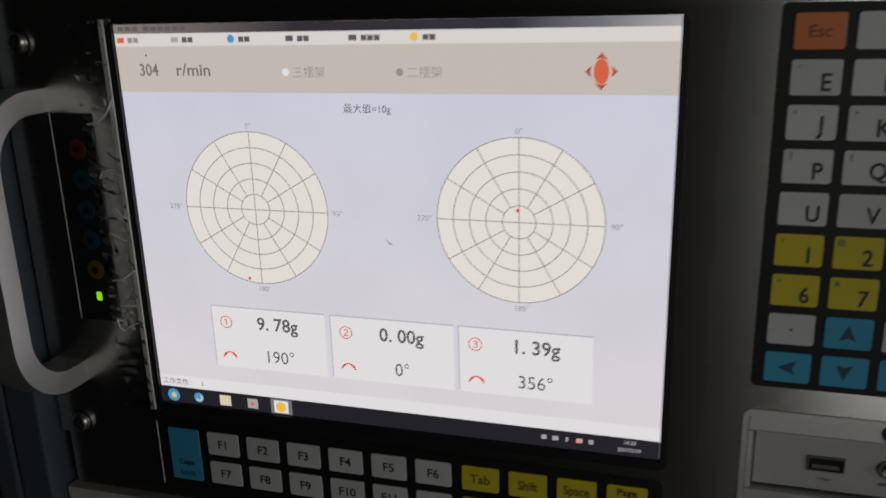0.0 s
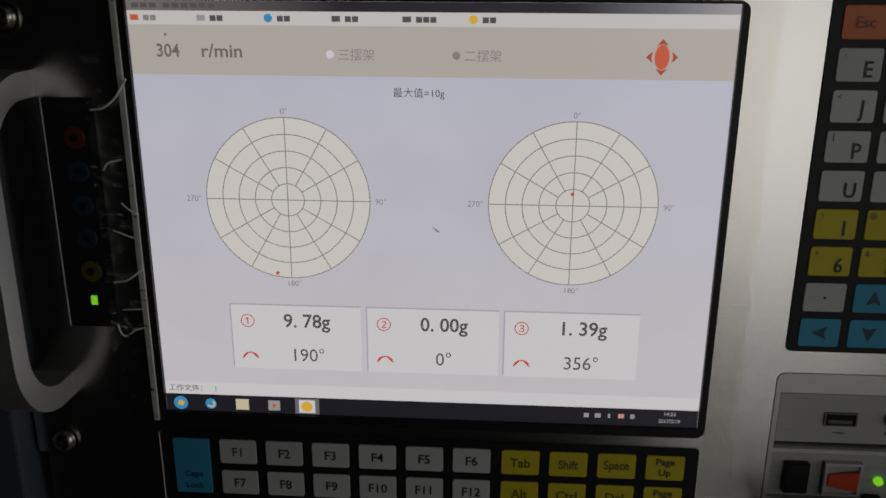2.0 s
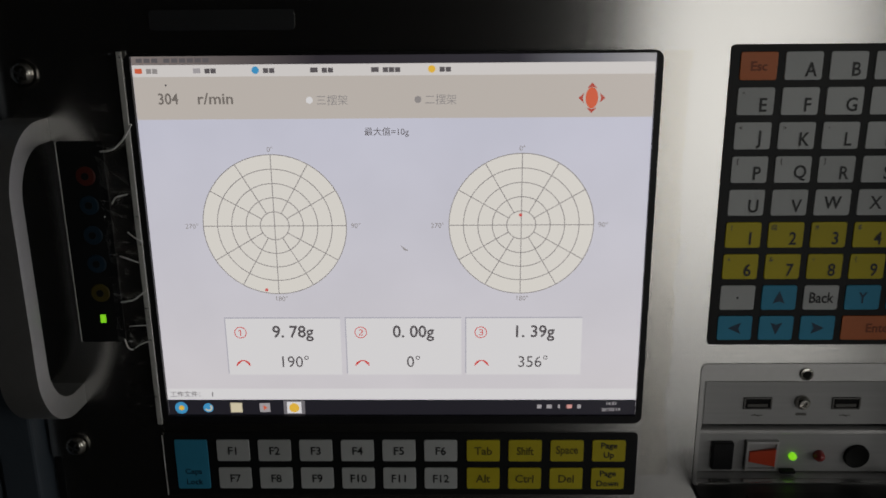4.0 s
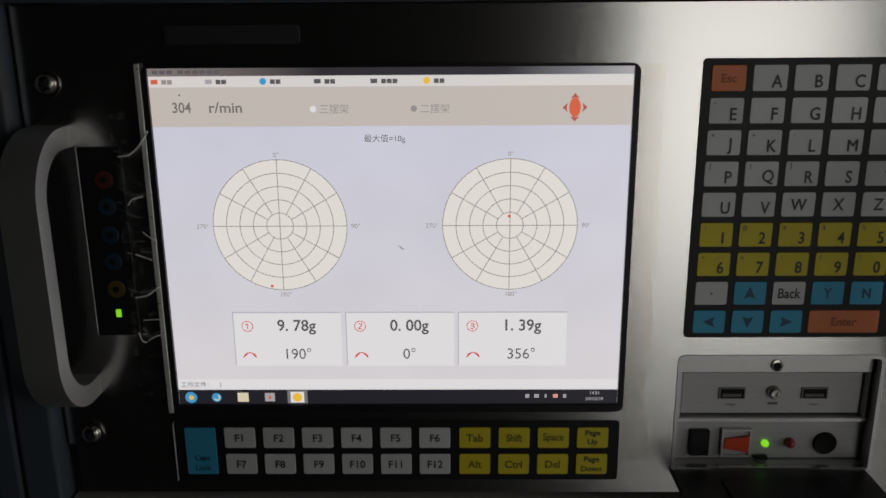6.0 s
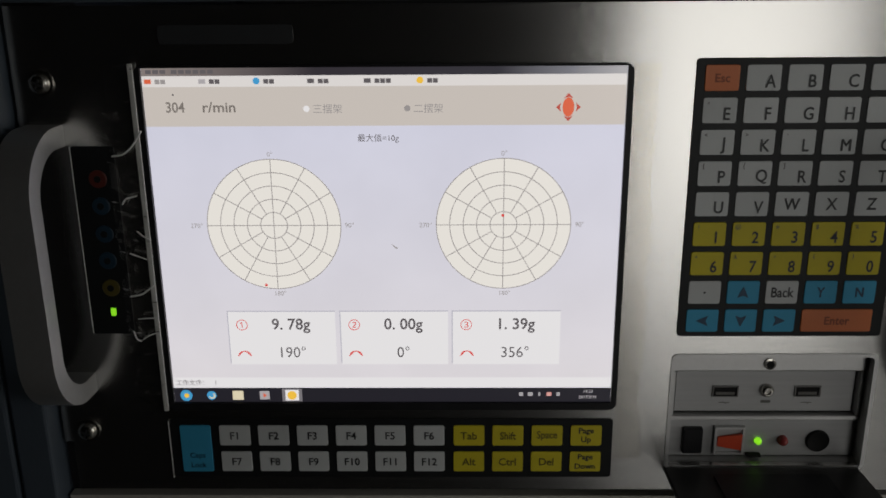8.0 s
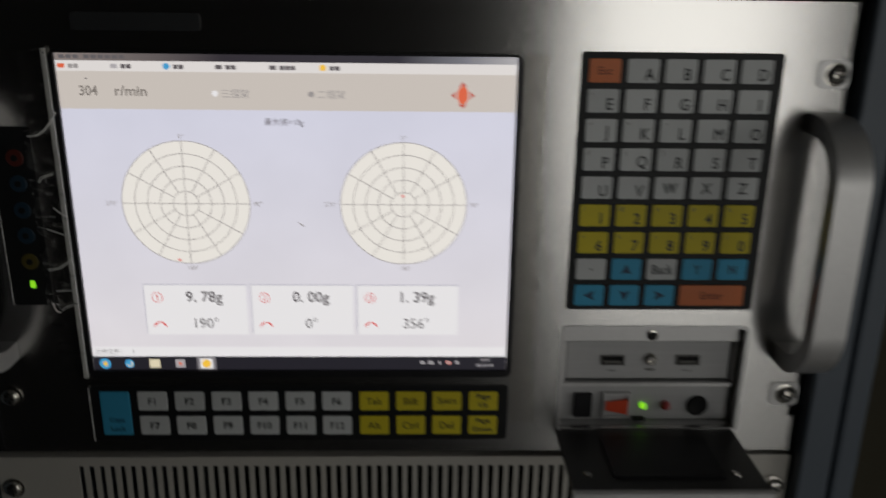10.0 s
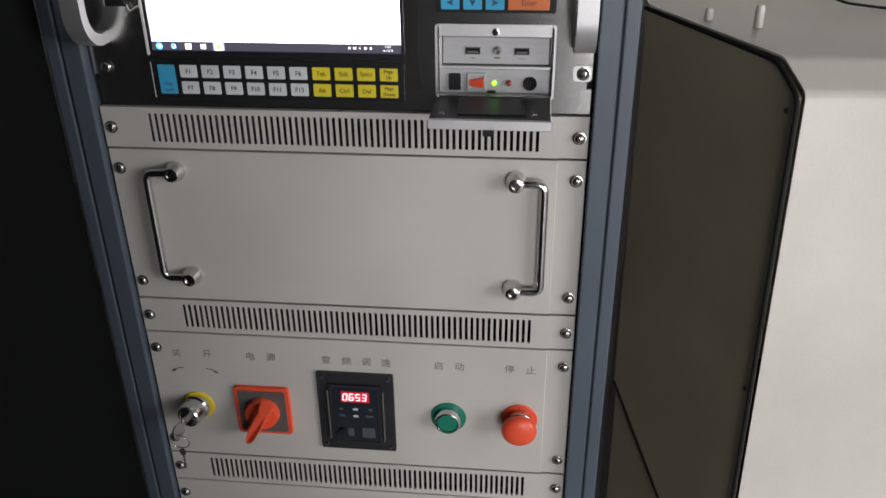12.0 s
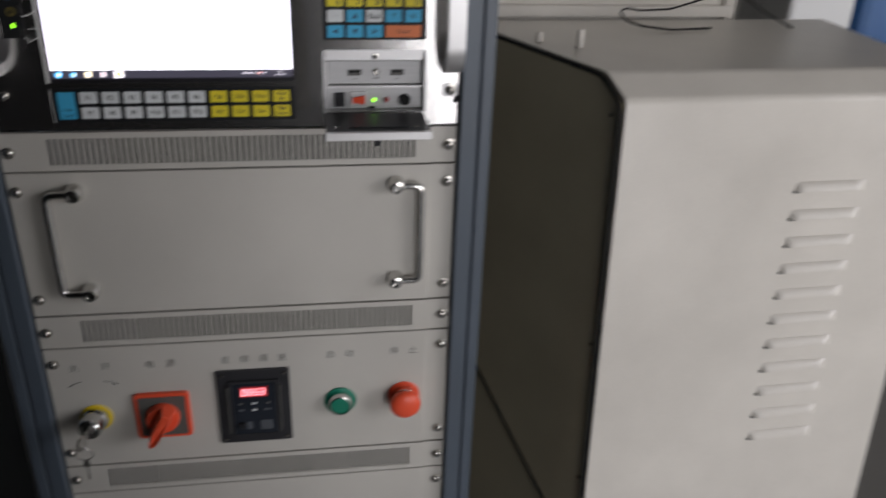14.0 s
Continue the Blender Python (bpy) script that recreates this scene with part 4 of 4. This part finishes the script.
part("key_blade", box(-0.0012, 0.0012, -0.038, -0.026, -0.0045, 0.0045, 0.0004, 1), CHROME, ks).matrix_basis = LEAN
bow = rounded_slab(-0.009, 0.009, -0.011, 0.008, -0.0011, 0.0011, 0.007, 6, 0.0004)
bow.transform(Matrix.Translation((0, -0.046, -0.002)) @ Matrix.Rotation(radians(82), 4, "Z"))
part("key_bow", bow, CHROME, ks).matrix_basis = LEAN
part("key_ring", tube([(-0.008 + 0.0105 * math.cos(a), -0.048 - 0.002 * math.sin(a), -0.017 + 0.0105 * math.sin(a)) for a in (2 * math.pi * k / 28 for k in range(28))], 0.0007, 8, True), CHROME, ks, smooth=True)
spare = rounded_slab(-0.0035, 0.0035, -0.037, -0.027, -0.0006, 0.0006, 0.003, 6, 0.0002)
part("spare_key_bow", spare, CHROME, ks).location = (-0.007, -0.048, 0)
part("spare_key_blade", box(-0.0080, -0.0060, -0.0486, -0.0474, -0.056, -0.0365, 0.0002, 1), CHROME, ks)

rs = thing("rotary_switch", "red-orange rotary isolator with square base and turned knob", "switch", (-0.1142, YP, 0.7225))
part("base_plate", rounded_slab(-0.0330, 0.0330, -0.0335, 0.0335, -0.0050, 0, 0.005, 5, 0.0012), RED_PLASTIC, rs)
part("legend_plate", rounded_slab(-0.0282, 0.0282, -0.0290, 0.0290, -0.0058, -0.004, 0.003), GREY_PLATE, rs, "grey legend plate")
part("hub", lathe([(0.0205, 0.005), (0.0200, 0.012), (0.0185, 0.0155), (0, 0.0165)], 32), RED_PLASTIC, rs, smooth=True)
kn = bmesh.new()
prof = [(-0.0085, 0.020), (-0.0100, 0.004), (-0.0075, -0.022), (-0.0042, -0.036), (0.0042, -0.036), (0.0075, -0.022), (0.0100, 0.004), (0.0085, 0.020)]
f0 = kn.faces.new([kn.verts.new((x, -0.013, z)) for x, z in prof])
ex = bmesh.ops.extrude_face_region(kn, geom=[f0])
for g in ex["geom"]:
    if isinstance(g, bmesh.types.BMVert):
        g.co.x *= 0.62
        g.co.y = -0.033 if g.co.z > -0.03 else -0.027
bmesh.ops.bevel(kn, geom=kn.edges[:], offset=0.0012, segments=2, affect="EDGES", profile=0.5)
kn.transform(Matrix.Rotation(radians(27), 4, "Y"))
part("knob", kn, RED_PLASTIC, rs, "red-orange pointer knob")

vc = thing("speed_controller", "black motor speed controller with red digit display", "controller", (-0.0025, YP, 0.7270))
part("flange", rounded_slab(-0.0447, 0.0447, -0.0555, 0.0555, -0.0035, 0, 0.0025, 4, 0.0008), CONTROLLER, vc)
part("body", pierced_plate(-0.0300, 0.0300, -0.0440, 0.0410, -0.0066, -0.0030, [(-0.0262, 0.0262, -0.0405, 0.0375)]), CONTROLLER, vc)
part("window", box(-0.0260, 0.0260, -0.0060, -0.0036, -0.0403, 0.0373), CLEAR_WINDOW, vc)
# The window itself glows faintly, painting the red haze around the digits.
part("digit_window", rounded_slab(-0.0165, 0.0165, 0.0170, 0.0318, -0.0064, -0.0058, 0.0008), DIGIT_HAZE, vc)


def seven(bm, digit, x, z, w, h, y):
    """A seven-segment figure, slightly slanted."""
    on = {"0": "abcdef", "3": "abcdg", "5": "acdfg", "6": "acdefg"}[digit]
    seg = {"a": (0, h, w, h), "b": (w, h, w, h / 2), "c": (w, h / 2, w, 0), "d": (0, 0, w, 0), "e": (0, 0, 0, h / 2), "f": (0, h / 2, 0, h), "g": (0, h / 2, w, h / 2)}
    for s in on:
        x0, z0, x1, z1 = seg[s]
        stroke(bm, x + x0 + z0 * 0.12, z + z0, x + x1 + z1 * 0.12, z + z1, 0.0011, y - 0.00004 * "abcdefg".index(s))


dg = bmesh.new()
for k, d in enumerate("0653"):
    seven(dg, d, -0.0145 + k * 0.0074, 0.0200, 0.0045, 0.0088, -0.0066)
part("digits", dg, DIGITS, vc, "glowing red digits")
for x, z, w in ((-0.0005, 0.0070, 0.006), (-0.0005, -0.0030, 0.006), (-0.017, 0.007, 0.004), (0.017, 0.007, 0.004)):
    part("control_button", rounded_slab(x - w / 2, x + w / 2, z - 0.0013, z + 0.0013, -0.0068, -0.0058, 0.0006), KEY_WHITE if w > 0.005 else GREY_PLATE, vc)
for x0, x1, z0, z1 in ((-0.0110, -0.0040, -0.0330, -0.0215), (0.0060, 0.0210, -0.0345, -0.0200), (0.0110, 0.0200, -0.0045, -0.0015), (-0.0200, -0.0130, -0.0045, -0.0015)):
    part("printed_label", rounded_slab(x0, x1, z0, z1, -0.0063, -0.0058, 0.0012), LABEL_GREY, vc, "faded grey printed patch")
part("dial_knob", lathe([(0.0048, 0.006), (0.0046, 0.0105), (0, 0.011)], 20), BLACK, vc, at=(-0.0165, 0, -0.0255), smooth=True)
# Ribs are grey on black to paint the light they catch.
part("rib", box(-0.0330, -0.0312, -0.0078, -0.003, -0.0380, 0.0330, 0.0006, 2), GREY_PLATE, vc)
part("rib", box(0.0312, 0.0330, -0.0078, -0.003, -0.0380, 0.0330, 0.0006, 2), GREY_PLATE, vc)
for x in (-0.0385, 0.0385):
    for z in (-0.0490, 0.0490):
        s = part("screw", mesh_of("screw", lathe([(0.0026, 0), (0.0024, 0.001), (0, 0.0014)], 14), SCREW, True), None, vc, at=(x, -0.0035, z))

gb = thing("start_button", "green push button with chrome bezel", "button", (0.1045, YP, 0.7255))
part("legend_ring", lathe([(0.0205, 0), (0.0205, 0.0014), (0.0198, 0.002), (0, 0.002)], 40), GREEN, gb, "green legend ring", smooth=True)
part("bezel", lathe([(0.0150, 0.002), (0.0150, 0.011), (0.0142, 0.0128), (0.0128, 0.0132), (0.0122, 0.0118), (0.0122, 0.004)], 36), CHROME, gb, smooth=True)
part("cap", lathe([(0.0119, 0.004), (0.0119, 0.0112), (0.0112, 0.0121), (0, 0.0122)], 32), GREEN, gb, "green button cap", smooth=True)

rb = thing("stop_button", "red mushroom stop button over a red ring", "button", (0.1862, YP, 0.7285))
part("legend_ring", lathe([(0.0205, 0), (0.0205, 0.0014), (0.0198, 0.002), (0, 0.002)], 40), RED_PLASTIC, rb, smooth=True)
part("collar", lathe([(0.0145, 0.002), (0.0145, 0.010), (0.0120, 0.012), (0.0105, 0.018)], 32), CHROME, rb, smooth=True)
part("mushroom_cap", lathe([(0.0090, 0.016), (0.0175, 0.0165), (0.0196, 0.0185), (0.0199, 0.0215), (0.0190, 0.0245), (0.0160, 0.0272), (0.0110, 0.0288), (0.0050, 0.0294), (0, 0.0295)], 44), RED_PLASTIC, rb, "bright red mushroom cap", smooth=True)

# lettering printed on the control panel
legend = part("printed_legend", letters("关", -0.2100, 0.7970, 0.0085, -0.0033), INK_GREY, controls)
for w, x in (("开", -0.1735), ("电", -0.1228), ("源", -0.0985), ("变", -0.0340), ("频", -0.0110), ("调", 0.0118), ("速", 0.0342), ("启", 0.0940), ("动", 0.1172), ("停", 0.1732), ("止", 0.1968)):
    part("printed_legend", letters(w, x, 0.7975, 0.0085, -0.0033), INK_GREY, controls)
for x, s in ((-0.212, -1), (-0.1705, 1)):
    ar = bmesh.new()
    stroke(ar, x - s * 0.0075, 0.7768, x - s * 0.001, 0.7756, 0.0011, -0.0033)
    stroke(ar, x - s * 0.001, 0.7756, x + s * 0.0055, 0.7726, 0.0011, -0.00332)
    flat_shape([(x + s * 0.0085, 0.7704), (x + s * 0.0030, 0.7746), (x + s * 0.0020, 0.7718)], -0.00334, ar)
    part("printed_arrow", ar, INK, controls)

# ---- the machine cover beside the cabinet ----
cover = thing("machine_cover", "cream-grey sheet metal machine cover with louvres and black edging", "machine", (0.418, -0.0325, 0.0), 1.5)
W_C, TOP_Z, FR_Z, CH, BACK_Y = 0.415, 1.150, 1.1276, 0.035, 0.29
SIDE = Vector((-0.379, 0.925))


def face_y(z):
    """The front slopes: its foot stands further out than its top."""
    return -0.0757 * (1.15 - z)


def side_pt(v, z, x=0.0):
    return (SIDE.x * v + x, SIDE.y * v + face_y(z) * (1 if z < FR_Z - 0.001 else 0), z)


def sheet(bm, pts):
    bm.faces.new([bm.verts.new(q) for q in pts])


shell = bmesh.new()
left = [(0.004, face_y(0.06), 0.06), (0.004, face_y(FR_Z), FR_Z), (SIDE.x * CH + 0.004, SIDE.y * CH, TOP_Z), (SIDE.x * 0.26, SIDE.y * 0.26, TOP_Z), (SIDE.x * 0.26, BACK_Y, TOP_Z)]
right = [(W_C, y, z) for _, y, z in left]
lv_, rv_ = [shell.verts.new(q) for q in left], [shell.verts.new(q) for q in right]
for k in range(len(left) - 1):
    shell.faces.new((lv_[k], rv_[k], rv_[k + 1], lv_[k + 1]))
bmesh.ops.bevel(shell, geom=[e for e in shell.edges if len(e.link_faces) == 2 and abs(e.verts[0].co.z - e.verts[1].co.z) < 1e-4 and e.verts[0].co.y < 0.1], offset=0.005, segments=4, affect="EDGES", profile=0.5)
sh = part("shell", shell, COVER, cover)
so = sh.modifiers.new("thickness", "SOLIDIFY")
so.thickness, so.offset = 0.002, 1
# The side's shade is put into its colour: darker and browner than the front.
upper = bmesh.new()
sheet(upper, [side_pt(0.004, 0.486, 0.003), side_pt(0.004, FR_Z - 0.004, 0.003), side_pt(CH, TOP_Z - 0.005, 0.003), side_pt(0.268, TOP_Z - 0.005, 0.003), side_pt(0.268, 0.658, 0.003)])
us = part("side_sheet", upper, OLIVE, cover, "side sheet of the cover with shade in its olive-grey colour")
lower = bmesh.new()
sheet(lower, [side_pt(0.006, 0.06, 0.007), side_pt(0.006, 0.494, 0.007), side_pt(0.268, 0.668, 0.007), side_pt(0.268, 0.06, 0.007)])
ls = part("lower_side_sheet", lower, OLIVE, cover, "side sheet of the cover with shade in its olive-grey colour")
for ob in (us, ls):
    so = ob.modifiers.new("thickness", "SOLIDIFY")
    so.thickness, so.offset = 0.003, 0
part("edging", tube(bent([side_pt(0.002, 0.06), side_pt(0.002, FR_Z - 0.004), side_pt(CH, TOP_Z - 0.003), side_pt(0.268, TOP_Z - 0.003)], 0.012, 5), 0.0023, 10), RUBBER, cover, "black rubber edging", smooth=True)
part("edging", tube([side_pt(0.006, 0.486, 0.002), side_pt(0.268, 0.658, 0.002)], 0.0028, 8), RUBBER, cover)
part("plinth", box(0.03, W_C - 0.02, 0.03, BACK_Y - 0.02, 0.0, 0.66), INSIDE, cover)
end = bmesh.new()
sheet(end, [(W_C - 0.001, face_y(0.06) + 0.002, 0.06), (W_C - 0.001, 0.002, FR_Z - 0.002), (W_C - 0.001, CH, TOP_Z - 0.003), (W_C - 0.001, BACK_Y, TOP_Z - 0.003), (W_C - 0.001, BACK_Y, 0.06)])
part("end_sheet", end, COVER, cover)
part("foot_rail", box(0.01, W_C, face_y(0.06), BACK_Y, 0.0, 0.058, 0.002), INSIDE, cover)
for v, z in ((0.016, 1.108), (0.012, 0.82), (0.010, 0.62)):
    b = lathe([(0.0026, 0), (0.0022, 0.0012), (0, 0.0018)], 12)
    b.transform(Matrix.Translation(side_pt(v, z, 0.001)) @ Matrix.Rotation(radians(-70), 4, "Z"))
    part("rivet", b, INSIDE, cover)


def louvre_mesh(w=0.090, h=0.0125, d=0.0056):
    """A pressed hood: closed and rounded above, open below."""
    bm = bmesh.new()
    nx, nz = 20, 8
    rows = []
    for k in range(nz + 1):
        v = k / nz
        row = []
        for i in range(nx + 1):
            u = i / nx
            edge = min(1.0, min(u, 1 - u) / 0.14)
            rise = math.sqrt(max(0.0, 1 - (1 - edge) ** 2)) * math.sin(math.pi / 2 * (1 - v)) ** 0.8
            row.append(bm.verts.new(((u - 0.5) * w, -d * rise, v * h - h / 2)))
        rows.append(row)
    for a, b in zip(rows, rows[1:]):
        for i in range(nx):
            bm.faces.new((a[i], a[i + 1], b[i + 1], b[i]))
    return mesh_of("louvre", bm, COVER, True)


LOUVRE = louvre_mesh()
# A grey slab paints the shade in each louvre's open lower left end.
MOUTH_SHADE = mesh_of("louvre_mouth", rounded_slab(-0.0470, -0.0385, -0.0080, -0.0045, -0.0012, 0.001, 0.0016), GREY_PLATE)
for k in range(11):
    z = 1.0215 - k * 0.0350
    lv = part("louvre", LOUVRE, None, cover, at=(0.272, face_y(z) - 0.0022, z))
    lv.rotation_euler.x = math.atan(-0.0757)
    part("louvre_mouth", MOUTH_SHADE, None, lv)

# Stand-in for the shaded gap past the cover, its darkness in the colour.
neighbour = thing("gap_block", "block coloured dark as the shaded gap beyond the louvred cover", "machine", (0.93, 0.09, 0), 3)
part("shell", box(0, 0.7, 0, 0.3, 0.05, 0.80, 0.008), GAP_SHADE, neighbour)
part("plinth", box(0.02, 0.68, 0.02, 0.28, 0, 0.05), INSIDE, neighbour)

# things standing on and behind the cover
rear = thing("rear_guard", "pale grey upright machine guard behind the cover", "machine", (0.49, 0.275, 0))
part("panel", box(-0.181, 0.196, 0.004, 0.03, 0, 1.62, 0.003), COVER, rear)
part("foot_flange", box(-0.179, 0.194, -0.006, 0.0035, 1.1535, 1.170, 0.002), COVER, rear)
for x in (-0.185, 0.182):
    part("corner_post", box(x, x + 0.018, -0.002, 0.034, 0, 1.64, 0.003), COVER, rear)
part("top_rail", box(-0.166, 0.181, -0.002, 0.034, 1.621, 1.64, 0.003), COVER, rear)
bench = thing("machine_bed", "pale grey machine bed behind the cover", "machine", (1.2, 0.36, 0))
part("bed", box(-0.48, 0.9, 0, 0.9, 0.0, 1.01, 0.01), PLASTER, bench)
# Pale stubs added in place of streaks reflected in the shiny top.
for x, y, h in ((0.365, 0.135, 0.012), (0.408, 0.105, 0.022)):
    ro = thing("streak_stub", "short pale stub standing in for a reflected streak on the cover top", "pin", (x, y, TOP_Z + 0.0025), group="pins on the cover")
    part("pin", lathe([(0.0045, 0), (0.0045, h - 0.003), (0.0035, h), (0, h)], 16), COVER, ro, smooth=True).matrix_basis = Matrix.Rotation(radians(-90), 4, "X")
cable = thing("black_cable", "thin black cable looping over the cover top", "cable", (0.62, 0.20, TOP_Z + 0.0042))
CABLE = [(0.62, 0.20, 0), (0.56, 0.19, 0), (0.52, 0.195, 0.004), (0.500, 0.205, 0.010), (0.496, 0.215, 0.018), (0.505, 0.222, 0.022), (0.53, 0.225, 0.018), (0.57, 0.225, 0.020), (0.62, 0.225, 0.035), (0.66, 0.22, 0.045), (0.70, 0.21, 0.020), (0.74, 0.20, 0)]
part("cable", tube(bent([(x - 0.62, y - 0.20, z) for x, y, z in CABLE], 0.005, 4), 0.0015, 8), RUBBER, cable, smooth=True)
cyl = thing("white_box", "white painted metal box on the machine bed", "box", (1.035, 0.70, 1.011))
part("body", box(-0.065, 0.065, -0.1, 0.1, 0, 0.3, 0.008), WHITE_METAL, cyl)
blue = thing("blue_motor_housing", "blue painted machine housing on the bed", "machine", (1.27, 0.70, 1.011))
part("body", box(-0.155, 0.155, -0.1, 0.1, 0, 0.25, 0.02), BLUE_METAL, blue)
